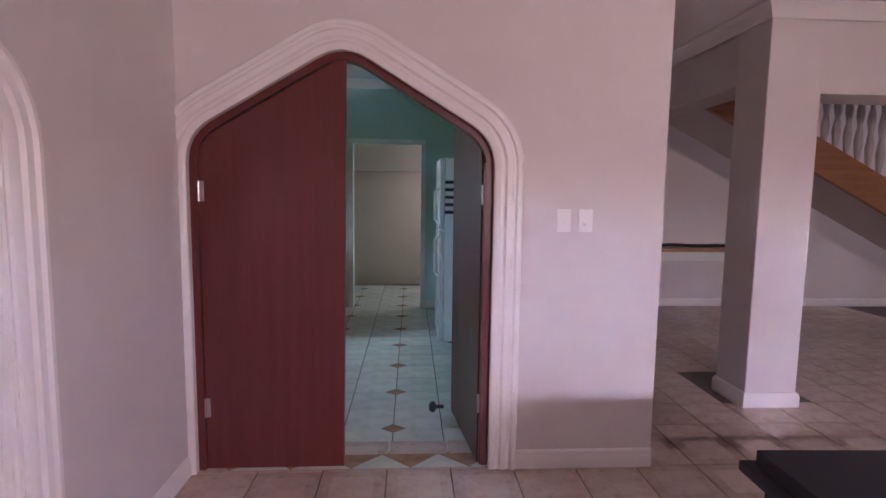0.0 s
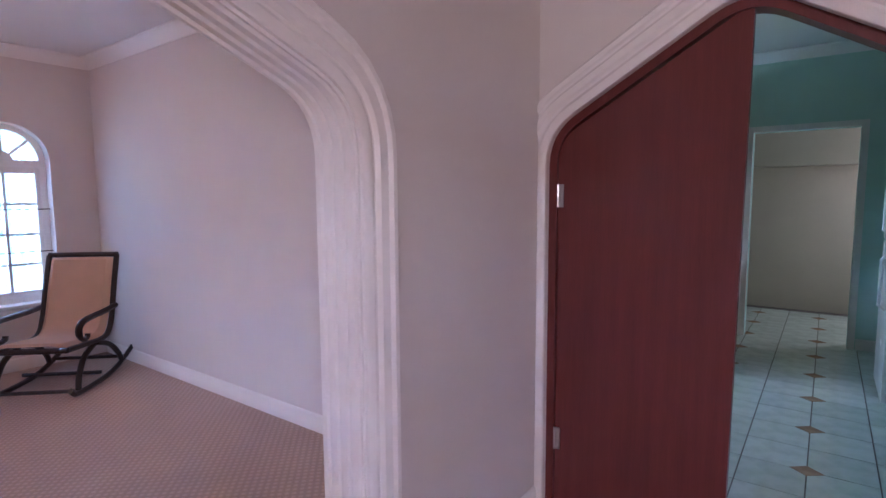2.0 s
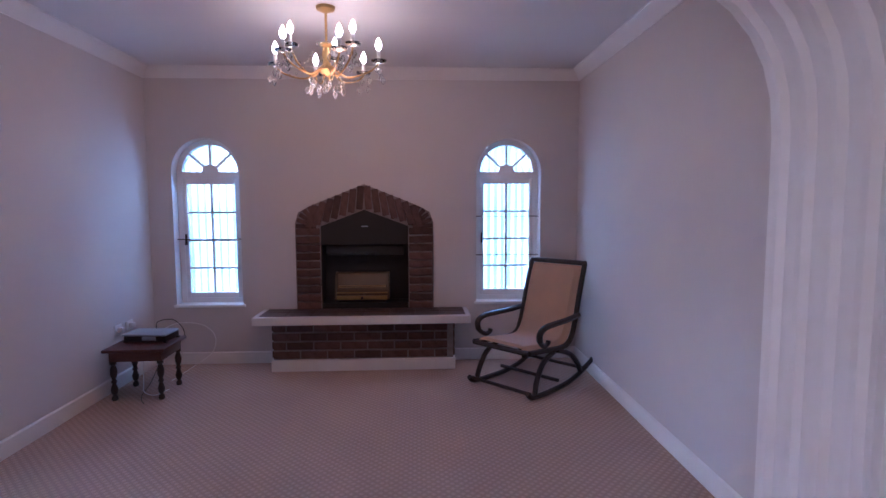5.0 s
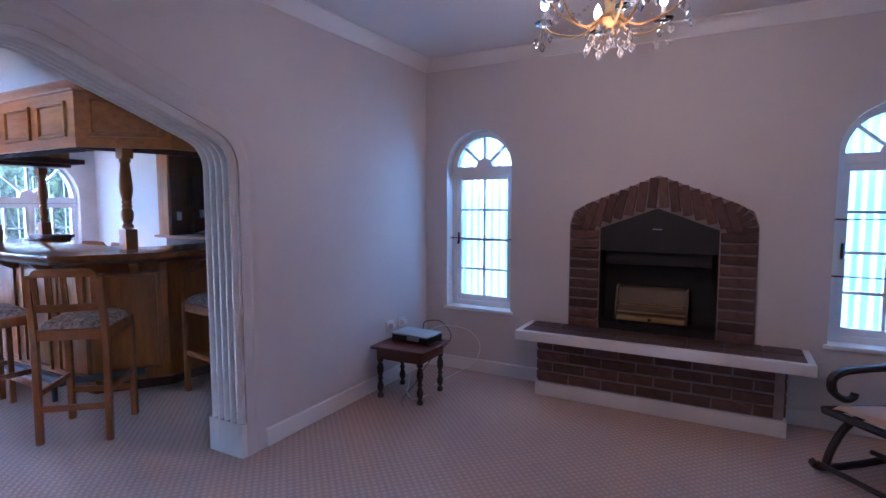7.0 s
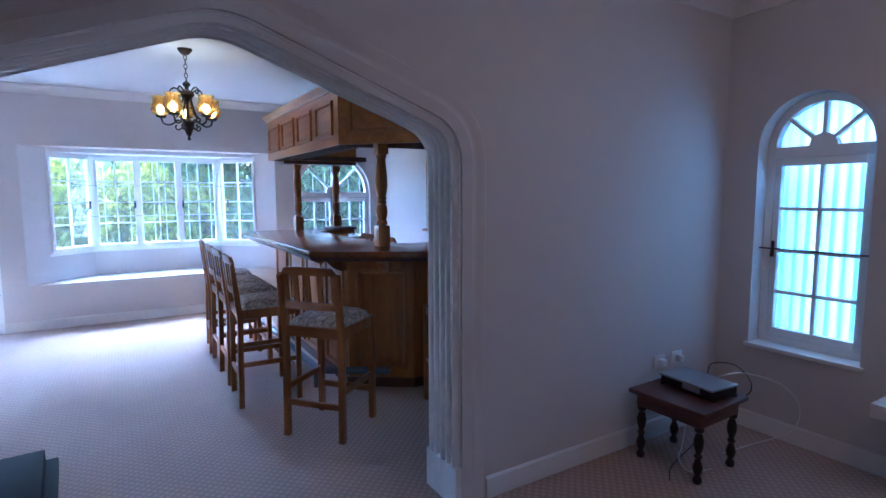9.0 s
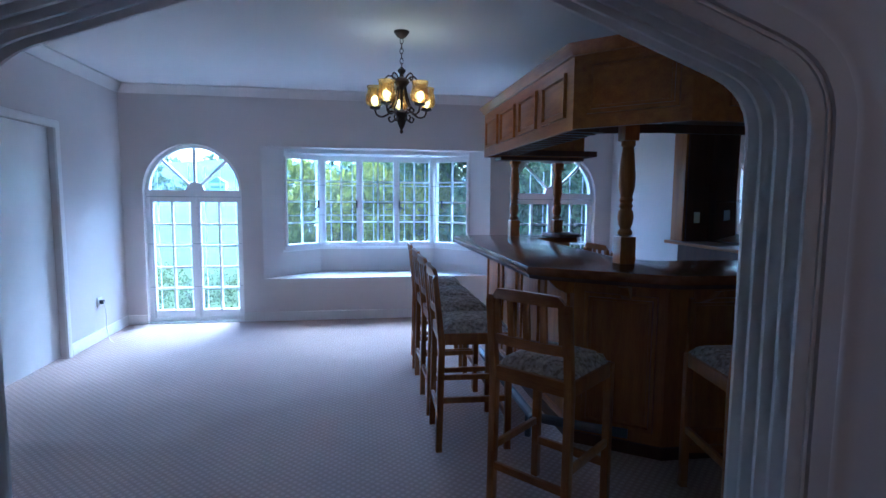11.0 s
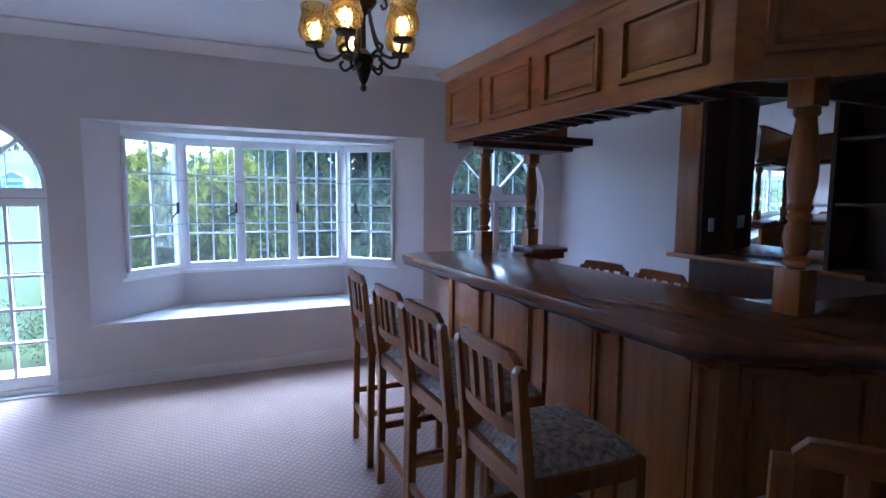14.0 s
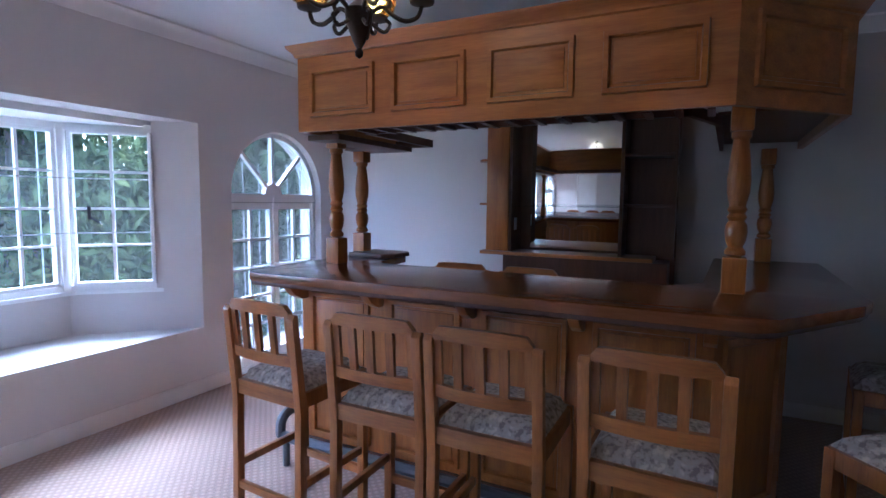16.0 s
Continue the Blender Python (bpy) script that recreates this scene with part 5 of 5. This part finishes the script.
        hang(bead_me, "crystal_bead", owner, P(0.06 + (r - 0.06) * q, -0.23 + (z + 0.23 - 0.03) * q - 0.10 * math.sin(math.pi * q)))


for k in range(6):
    candle_arm(radians(60 * k + 22), 0.33, -0.335, cr)
for k in range(3):
    candle_arm(radians(120 * k + 55), 0.22, -0.255, cr)
for k in range(18):
    a = radians(20 * k)
    hang(drop_me, "crystal_drop", cr, (0.10 * math.cos(a), 0.10 * math.sin(a), -0.43 - 0.03 * (k % 3)))
hang(drop_me, "crystal_drop", cr, (0, 0, -0.47))
lamp = new("chandelier_light", bpy.data.lights.new("chandelier_light", "POINT"))
lamp.data.energy, lamp.data.color, lamp.data.shadow_soft_size = 0.33, (1.0, 0.46, 0.19), 0.25
lamp.location = (-2.97, 2.895, 2.10)

ir = thing("iron_chandelier", pose(-1.615, -1.889, CH), "dark iron chandelier with five lit amber glass shades", "chandelier")
part("ceiling_cup", lathe([(0.012, -0.05), (0.03, -0.042), (0.055, -0.012), (0.058, 0.0)], 16), IRON, ir)
for k in range(6):
    part("chain_link", moved(tube([(0.012 * math.cos(t), 0, 0.022 * math.sin(t)) for t in [2 * math.pi * i / 12 for i in range(13)]], 0.0032, 6), Matrix.Translation((0, 0, -0.068 - 0.036 * k)) @ Matrix.Rotation(radians(90 * (k % 2)), 4, "Z")), IRON, ir)
part("column", lathe([(0.002, -0.742), (0.012, -0.735), (0.014, -0.722), (0.008, -0.712), (0.02, -0.69), (0.042, -0.63), (0.046, -0.59), (0.03, -0.575), (0.012, -0.56), (0.010, -0.45), (0.012, -0.42), (0.034, -0.40), (0.060, -0.365), (0.054, -0.345), (0.016, -0.325), (0.014, -0.31), (0.030, -0.29), (0.030, -0.275), (0.010, -0.258), (0.005, -0.25)], 18), IRON, ir)
for k in range(5):
    a = radians(72 * k + 54)
    c, s = math.cos(a), math.sin(a)
    def Q(d, h):
        return (c * d, s * d, h)
    arm = part("arm", tube(bezier([Q(0.035, -0.60), Q(0.075, -0.575), Q(0.11, -0.60), Q(0.15, -0.615), Q(0.19, -0.60), Q(0.205, -0.56)], 6), 0.0075, 6), IRON, ir)
    part("scroll", merge(tube(bezier([Q(0.03, -0.39), Q(0.055, -0.335), Q(0.10, -0.315), Q(0.128, -0.345), Q(0.108, -0.368), Q(0.095, -0.35)], 6), 0.0065, 6),
         tube(bezier([Q(0.03, -0.39), Q(0.045, -0.46), Q(0.07, -0.53), Q(0.10, -0.56), Q(0.085, -0.585)], 6), 0.0075, 6), tube(bezier([Q(0.04, -0.63), Q(0.08, -0.655), Q(0.10, -0.63), Q(0.085, -0.615)], 6), 0.0065, 6)), IRON, arm)
    part("cup", moved(lathe([(0.01, -0.015), (0.04, -0.005), (0.042, 0.006), (0.02, 0.01)], 16), Matrix.Translation(Q(0.205, -0.55))), IRON, arm)
    sh = lathe([(0.032, 0.0), (0.062, 0.022), (0.071, 0.05), (0.067, 0.085), (0.056, 0.115), (0.056, 0.135), (0.062, 0.155), (0.060, 0.155), (0.053, 0.135), (0.053, 0.115), (0.064, 0.085), (0.068, 0.05), (0.059, 0.024), (0.030, 0.003)], 24)
    part("shade", moved(sh, Matrix.Translation(Q(0.205, -0.545))), AMBER, arm, "ribbed amber glass shade")
    part("bulb", moved(lathe([(0.01, 0.0), (0.024, 0.03), (0.026, 0.048), (0.012, 0.07)], 12), Matrix.Translation(Q(0.205, -0.53))), BULB2, arm, "lit bulb")
lamp2 = new("iron_chandelier_light", bpy.data.lights.new("iron_chandelier_light", "POINT"))
lamp2.data.energy, lamp2.data.color, lamp2.data.shadow_soft_size = 0.14, (1.0, 0.7, 0.36), 0.25
lamp2.location = (-1.615, -1.889, 2.42)

# ---- hall and kitchen things ----
for x, kind in ((1.853, 0), (1.965, 1)):
    sw = thing("light_switch", pose(x, 5.0, 1.317), "white light switch plate on the hall wall", "light switch")
    part("plate", box(-0.036, 0.036, -0.009, 0.0, -0.057, 0.057, 0.003), PLASTIC, sw)
    part("rocker", box(-0.01, 0.01, -0.014, -0.009, (-0.012 if not kind else 0.018), (0.012 if not kind else 0.034), 0.002), PLASTIC, sw)
    if kind:
        part("dimmer_knob", moved(lathe([(0.012, 0), (0.011, 0.012), (0.002, 0.014)], 16), pose(0, -0.009, -0.015, 90, 0, 0)), PLASTIC, sw)
for name, m, w, d in (("dark_table", pose(2.55, 3.375, 0, 0, 0, -2), 0.5, 0.35), ("dark_table", pose(-0.545, 1.435, 0, 0, 0, 4), 0.33, 0.30)):
    tb = thing(name, m, "black wooden table with a stepped edge", "table", "dark tables")
    part("tabletop", merge(box(-w, w, -d, d, 0.69, 0.735, 0.004), box(-w - 0.03, w + 0.03, -d - 0.03, d + 0.03, 0.66, 0.6899, 0.004)), BLACKLEATHER, tb)
    part("apron", box(-w + 0.02, w - 0.02, -d + 0.02, d - 0.02, 0.56, 0.6599), BLACKLEATHER, tb)
    for x in (-w + 0.03, w - 0.03):
        for y in (-d + 0.03, d - 0.03):
            part("leg", box(x - 0.028, x + 0.028, y - 0.028, y + 0.028, 0.005, 0.561, 0.004), BLACKLEATHER, tb)

stair = thing("staircase", pose(0, 0, 0), "staircase with an orange wood stringer and pale turned balusters", "staircase")
part("stringer", prism([(3.02, 2.68), (3.65, 2.68), (8.5, 0.16), (8.5, 0.005), (8.16, 0.005)], "y", 7.2, 7.26), STAIRWOOD, stair)
part("soffit", prism([(3.12, 2.68), (3.32, 2.68), (8.45, 0.02), (8.25, 0.02)], "y", 7.262, 8.2), PAINT, stair, smooth=False)
part("handrail", prism([(5.45, 2.66), (5.45, 2.60), (8.4, 1.066), (8.4, 1.126)], "y", 7.20, 7.26), STAIRWOOD, stair)
for k in range(30):
    x = 3.95 + k * 0.115
    zb = 2.68 - (x - 3.65) * 0.5196 - 0.02
    zt = min(CH - 0.005, zb + 0.89)
    part("baluster", moved(lathe([(0.016, 0), (0.028, 0.06), (0.038, 0.14), (0.020, 0.24), (0.034, 0.30), (0.034, 0.33), (0.019, 0.40), (0.032, 0.5), (0.018, 0.6)], 10), Matrix.Translation((x, 7.23, zb)) @ Matrix.Diagonal((1, 1, (zt - zb) / 0.6, 1))), BALUSTER, stair)
sh = thing("wall_shelf", pose(4.9, 9.1, 0.78), "narrow wooden wall shelf with dark bric-a-brac", "shelf")
part("board", box(-0.9, 0.9, -0.30, 0.0, -0.02, 0.02, 0.004), STAIRWOOD, sh)
part("support", box(-0.88, 0.88, -0.06, 0.0, -0.16, -0.02), TRIM, sh)
ob = thing("carved_ornament", pose(4.75, 8.97, 0.80), "long dark carved ornament lying on the shelf", "ornament")
part("body", tube(bezier([(-0.5, 0, 0.02), (-0.3, 0.02, 0.035), (0, 0, 0.025), (0.35, 0.0, 0.03), (0.6, 0, 0.02)], 8), 0.022, 8), EBONY, ob)

fr = thing("fridge", pose(1.76, 7.65, 0), "white upright fridge freezer in the kitchen", "fridge")
part("body", box(-0.36, 0.40, -0.33, 0.33, 0.03, 1.78, 0.012), APPLIANCE, fr)
for z0, z1 in ((0.05, 1.10), (1.115, 1.775)):
    dr = part("door", box(-0.41, -0.362, -0.325, 0.325, z0, z1, 0.012), APPLIANCE, fr)
    part("handle", tube([(-0.411, -0.26, z1 - 0.05 if z0 < 1 else z0 + 0.05), (-0.45, -0.26, z1 - 0.09 if z0 < 1 else z0 + 0.09), (-0.45, -0.26, z1 - 0.4 if z0 < 1 else z0 + 0.35), (-0.411, -0.26, z1 - 0.44 if z0 < 1 else z0 + 0.39)], 0.011, 8), APPLIANCE, dr)
part("foot", box(-0.3, 0.34, -0.28, 0.28, 0.004, 0.031), BLACKPLASTIC, fr)
for z in (1.26, 1.33, 1.40, 1.47, 1.54):
    part("magnet", box(-0.36, -0.2, -0.337, -0.3305, z, z + 0.03, 0.001), BLACKPLASTIC, fr)
cup = thing("wall_cupboard", pose(1.98, 7.65, 1.90), "olive wooden cupboard above the fridge", "cupboard")
part("body", box(-0.30, 0.22, -0.6, 0.5, 0.0, 0.42, 0.004), GREENWOOD, cup)
part("cornice", box(-0.33, 0.22, -0.63, 0.52, 0.42, 0.46, 0.008), GREENWOOD, cup)
cup2 = thing("wall_cupboard", pose(-0.05, 8.35, 1.40), "olive wooden wall cupboard with a cornice", "cupboard")
part("body", box(-0.35, 0.27, -0.6, 0.3, 0.0, 0.80, 0.004), GREENWOOD, cup2)
part("cornice", box(-0.35, 0.32, -0.63, 0.33, 0.80, 0.85, 0.01), GREENWOOD, cup2)
lc = thing("base_cupboard", pose(-0.10, 8.2, 0), "dark kitchen base cupboard with a worktop", "cupboard")
part("body", box(-0.3, 0.34, -0.7, 0.5, 0.004, 0.88, 0.004), DARKOAK, lc)
part("worktop", box(-0.3, 0.37, -0.72, 0.52, 0.88, 0.92, 0.006), BLACKLEATHER, lc)
bin_ = thing("kettle_box", pose(0.20, 8.35, 0.92), "white appliance on the kitchen worktop", "appliance")
part("body", box(-0.1, 0.1, -0.12, 0.12, 0, 0.2, 0.015), APPLIANCE, bin_)

sock = thing("wall_socket", pose(BX1, -3.62, 0.39), "white wall socket with a plug and cable", "socket")
part("plate", box(-0.01, 0.0, -0.05, 0.05, -0.05, 0.05, 0.003), PLASTIC, sock)
part("plug", box(-0.045, -0.01, -0.02, 0.02, -0.02, 0.02, 0.005), BLACKPLASTIC, sock)
part("cable", tube(bezier([(-0.045, 0, 0), (-0.06, 0.0, -0.12), (-0.05, -0.02, -0.28), (-0.10, 0.04, -0.375), (-0.16, 0.12, -0.385)], 8), 0.0035, 6), PLASTIC, sock)

# ---- garden and distance ----
ground = prism([(-1500, -1500), (1500, -1500), (1500, 1500), (-1500, 1500)], "z", -0.60, -0.45)
structure("ground", ground, LAWN, "mown green lawn falling away to the distance", "lawn", smooth=False)
rng = random.Random(4)


def leaf_cloud(name, blobs, per, size, material, flat=1.0):
    """Many small leaves round centres of (x, y, z, radius)."""
    vs, fs = [], []
    for cx, cy, cz, r in blobs:
        for _ in range(int(per * r * r)):
            th, ph = rng.uniform(0, 2 * math.pi), math.acos(rng.uniform(-1, 1))
            d = r * rng.uniform(0.55, 1.06)
            c = Vector((cx + d * math.sin(ph) * math.cos(th), cy + d * math.sin(ph) * math.sin(th), cz + flat * d * math.cos(ph)))
            e = Euler((rng.uniform(0, 6.3), rng.uniform(0, 6.3), rng.uniform(0, 6.3))).to_matrix()
            s = size * rng.uniform(0.6, 1.5)
            i = len(vs)
            vs.extend(c + e @ Vector(q) * s for q in ((-1, 0, 0), (0, -0.45, 0.1), (1.1, 0, 0), (0, 0.45, 0.1)))
            fs.append((i, i + 1, i + 2, i + 3))
    me = bpy.data.meshes.new(name)
    me.from_pydata(vs, [], fs)
    me.materials.append(material)
    return new(name, me)


def tree(x, y, h, r, material, label, n=9):
    ob = thing("tree", pose(x, y, -0.46), label, "tree")
    tr = tube(bezier([(0, 0, 0), (0.05, 0.03, h * 0.3), (-0.04, 0.05, h * 0.6), (0.03, 0, h * 0.8)], 5), [0.11 - 0.004 * k for k in range(16)], 8)
    limbs = [tr]
    blobs = []
    for k in range(n):
        a, q = rng.uniform(0, 6.28), rng.uniform(0.3, 1.0)
        p = (r * 0.75 * q * math.cos(a), r * 0.75 * q * math.sin(a), h * rng.uniform(0.08, 0.95))
        blobs.append((*p, r * rng.uniform(0.35, 0.55)))
        limbs.append(tube([(0, 0, h * 0.25 + p[2] * 0.3), (p[0] * 0.5, p[1] * 0.5, p[2] * 0.75), p], [0.05, 0.03, 0.012], 6))
    part("trunk", merge(*limbs), BARK, ob)
    cr_ = leaf_cloud("crown", blobs, 1300, 0.085, material)
    cr_.parent = ob
    return ob


for x, y, h, r, mt, lb in ((-0.6, -11.0, 2.3, 1.7, LEAF_Y, "bushy yellow-green garden tree"), (-2.2, -9.8, 2.3, 1.5, LEAF_Y, "bushy yellow-green garden tree"), (-3.8, -9.0, 4.4, 2.1, LEAF_D, "dense dark green garden tree"),
                           (-6.0, -8.3, 5.0, 2.4, LEAF_D, "dense dark green garden tree"), (-8.3, -7.6, 5.0, 2.4, LEAF_D, "dense dark green garden tree"), (-1.6, -13.5, 3.0, 2.1, LEAF, "leafy mid green garden tree"),
                           (-4.6, -12.5, 6.0, 2.8, LEAF, "tall leafy mid green garden tree")):
    tree(x, y, h, r, mt, lb)
for x, y, r, mt in ((1.3, -6.9, 0.55, LEAF_D), (0.5, -7.1, 0.6, LEAF), (2.2, -7.4, 0.6, LEAF), (-0.3, -7.0, 0.55, LEAF_D), (-1.3, -7.3, 0.75, LEAF_Y), (-2.4, -7.4, 0.8, LEAF), (-3.4, -7.0, 0.8, LEAF_D), (3.1, -8.2, 0.6, LEAF)):
    b_ = thing("shrub", pose(x, y, -0.46), "rounded garden shrub on the lawn's edge", "shrub", "garden shrubs")
    part("stem", merge(*[tube([(0, 0, 0), (r * 0.4 * math.cos(k * 2.1), r * 0.4 * math.sin(k * 2.1), r * 0.7)], [0.02, 0.008], 6) for k in range(3)]), BARK, b_)
    c_ = leaf_cloud("foliage", [(0.35 * r * math.cos(k * 1.6), 0.35 * r * math.sin(k * 1.6), r * (0.55 + 0.12 * (k % 3)), r * 0.6) for k in range(4)], 3600, 0.022, mt)
    c_.parent = b_


def rise(x, y):
    """Height of the far hillside."""
    t = max(0.0, min(1.0, (-y - 115) / 75))
    return -0.5 + (11.5 + 2.2 * math.sin(x * 0.021 + 0.6) + 1.1 * math.sin(x * 0.06)) * t * t * (3 - 2 * t)


hb = bmesh.new()
grid = [[hb.verts.new((x, y, rise(x, y))) for y in range(-112, -262, -10)] for x in range(-260, 300, 10)]
for ga, gb in zip(grid, grid[1:]):
    for k in range(len(ga) - 1):
        hb.faces.new((ga[k], ga[k + 1], gb[k + 1], gb[k]))
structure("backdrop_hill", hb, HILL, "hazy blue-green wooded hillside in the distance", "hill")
spots = [(rng.uniform(-90, 120), rng.uniform(-200, -120), rng.uniform(2, 5)) for _ in range(70)]
hill = leaf_cloud("woodland", [(x, y, rise(x, y) + 0.5, r) for x, y, r in spots], 9, 0.7, LEAF_D, 0.6)
tagged(hill, "distant dark wood beyond the lawn", "wood", "", "stuff")
for x, y, s in ((6, -135, 0.5), (19, -150, 0.6), (13, -142, 0.45), (27, -155, 0.55), (34, -140, 0.5)):
    hs = thing("house", pose(x, y, rise(x, y) - 0.6), "small white far house with a grey roof", "house", "far houses")
    part("wall", box(-4 * s, 4 * s, -3 * s, 3 * s, -1, 4.2 * s), FARWALL, hs, smooth=False)
    part("roof", prism([(-4.5 * s, 4.2 * s), (4.5 * s, 4.2 * s), (0, 7.2 * s)], "y", -3.3 * s, 3.3 * s), FARROOF, hs, smooth=False)
    for k in (-2, 0, 2):
        part("window", box(k * s - 0.6, k * s + 0.6, 3.0 * s, 3.0 * s + 0.05, 1.4 * s, 2.8 * s), FARROOF, hs, smooth=False)

# ---- pieces: bricks and tiles ----


def piece_mesh(name, b, material):
    me = bpy.data.meshes.new(name)
    b.to_mesh(me)
    b.free()
    me.materials.append(material)
    return me


def chip(w, d, h, bev=0.004):
    return box(-w / 2, w / 2, -d / 2, d / 2, -h / 2, h / 2, bev, 1)


def lay(me, name, owner, m):
    o = new(name, me)
    o.parent = owner
    o.matrix_basis = m
    return o


prng = random.Random(11)
# jamb bricks, 0.216 x 0.068
jamb = piece_mesh("brick", chip(0.034, 0.214, 0.060), BRICK)
for s in (-1, 1):
    for k in range(10):
        lay(jamb, "brick", fire, pose(0.014 + prng.uniform(0, 0.006), s * 0.516, 0.535 + k * 0.0765, prng.uniform(-1.2, 1.2), 0, 0))
# arch bricks on end, leaning with the slope
vous = piece_mesh("brick", chip(0.034, 0.060, 0.215), BRICK)
ang = math.degrees(math.atan2(0.375, 1.0))
for s in (-1, 1):
    for k in range(7):
        t = 0.035 + k * 0.0735
        lay(vous, "brick", fire, pose(0.014 + prng.uniform(0, 0.006), s * t, 1.545 - t * 0.385, s * (4 + 2.6 * k), 0, 0))
    for k in range(5):
        a = radians(24 + 15.5 * k)
        lay(vous, "brick", fire, pose(0.014 + 0.001 * (k % 2), s * (0.415 + 0.118 * math.sin(a)), 1.262 + 0.118 * math.cos(a), -s * (24 + 15.5 * k), 0, 0) @ Matrix.Diagonal((1, 0.62, 0.84, 1)))
# hearth base courses
hb = piece_mesh("brick", chip(0.03, 0.226, 0.062), BRICK)
hb_half = piece_mesh("brick", chip(0.03, 0.106, 0.062), BRICK)
for r in range(4):
    z = 0.142 + r * 0.080
    y = -0.79
    first = r % 2
    while y < 0.79:
        w = 0.108 if (first and y < -0.78) or 0.80 - y < 0.2 else 0.228
        if y + w > 0.815:
            break
        lay(hb if w > 0.2 else hb_half, "brick", fire, pose(0.256 + prng.uniform(0, 0.006), y + w / 2, z, 0, 0, prng.uniform(-0.4, 0.4)))
        y += w + 0.010
    for s in (-1, 1):
        lay(hb, "brick", fire, pose(0.125, s * 0.795 + (0.005 if s > 0 else 0), z, 0, 0, 90))
# hearth quarry tiles
ht = piece_mesh("hearth_tile", chip(0.162, 0.218, 0.012, 0.003), SLATE)
for i in range(8):
    for j in range(2):
        lay(ht, "hearth_tile", fire, pose(0.085 + j * 0.170, -0.785 + i * 0.2258, 0.4995, 0, 0, prng.uniform(-0.2, 0.2)))

# hall tiles, 0.33 square: a border frame and an ornamental field
T = 0.33
ht_b = box(-T / 2 + 0.003, T / 2 - 0.003, -T / 2 + 0.003, T / 2 - 0.003, 0, 0.006, 0.0015, 1)
hall_tile = piece_mesh("tile", ht_b, TILE_HALL)
fld = piece_mesh("tile_field", box(-0.105, 0.105, -0.105, 0.105, 0.006, 0.0068, 0.0006, 1), marble_tile("pale_tile_field", (0.60, 0.52, 0.45), (0.50, 0.41, 0.34), True))
rest = []
for i in range(0, 26):
    for j in range(-1, 26):
        x, y = 0.145 + i * T, 4.83 - j * T + 0.0
        if x > 8.5 or y < -0.3 or (y < 1.1 and x < 1.6):
            continue
        if x > 5.8 or y < 2.0:
            rest.append((x, y))
            continue
        o = lay(hall_tile, "tile", HALL_SLAB, Matrix.Translation((x, y, 0.004)))
        lay(fld, "tile_field", o, Matrix.Identity(4))
for i in range(0, 14):
    for j in range(0, 12):
        x, y = 2.455 + i * T, 5.16 + 0.17 + j * T
        if x > 6.9 or 3.3 < x < 3.85 and 5.7 < y < 6.4:
            continue
        o = lay(hall_tile, "tile", STAIR_SLAB, Matrix.Translation((x, y, 0.004)))
vs, fs = [], []
h_ = T / 2 - 0.003
for x, y in rest:
    n0 = len(vs)
    vs += [(x + u, y + v, z) for z in (0.004, 0.010) for u, v in ((-h_, -h_), (h_, -h_), (h_, h_), (-h_, h_))]
    fs += [(n0 + 4, n0 + 5, n0 + 6, n0 + 7)] + [(n0 + k, n0 + (k + 1) % 4, n0 + 4 + (k + 1) % 4, n0 + 4 + k) for k in range(4)]
rest_me = bpy.data.meshes.new("far_tiles")
rest_me.from_pydata(vs, [], fs)
rest_me.materials.append(TILE_HALL)
far_tiles = new("far_tiles", rest_me)
far_tiles.parent = HALL_SLAB
tagged(far_tiles, kind="stuff")
# kitchen tiles with diamond insets
K = 0.30
kt = piece_mesh("tile", box(-K / 2 + 0.003, K / 2 - 0.003, -K / 2 + 0.003, K / 2 - 0.003, 0, 0.005, 0.0015, 1), TILE_KIT)
dm = piece_mesh("diamond_tile", prism([(-0.075, 0), (0, -0.06), (0.075, 0), (0, 0.06)], "z", 0.0, 0.0065), TILE_TAN)
for i in range(-4, 4):
    for j in range(0, 18):
        x, y = 0.985 + K / 2 + i * K, 5.19 + K / 2 + j * K
        if -1.1 < x < 2.1 and y < 10.7:
            lay(kt, "tile", KITCHEN_SLAB, Matrix.Translation((x, y, 0.004)))
for i in (-2, 0, 2):
    for j in range(0, 9):
        lay(dm, "diamond_tile", KITCHEN_SLAB, Matrix.Translation((0.985 + i * K, 5.49 + 2 * K * j, 0.0045)))
# threshold triangles
tri_a = piece_mesh("threshold_tile", prism([(-0.155, 0.075), (0.155, 0.075), (0, -0.075)], "z", 0, 0.007), TILE_TAN)
tri_b = piece_mesh("threshold_tile", prism([(-0.15, -0.07), (0.15, -0.07), (0, 0.07)], "z", 0, 0.007), TILE_KIT)
for k in range(5):
    lay(tri_a, "threshold_tile", HALL_SLAB, Matrix.Translation((0.16 + k * 0.31, 5.09, 0.0045)))
    lay(tri_b, "threshold_tile", HALL_SLAB, Matrix.Translation((0.315 + k * 0.31, 5.09, 0.0045)))
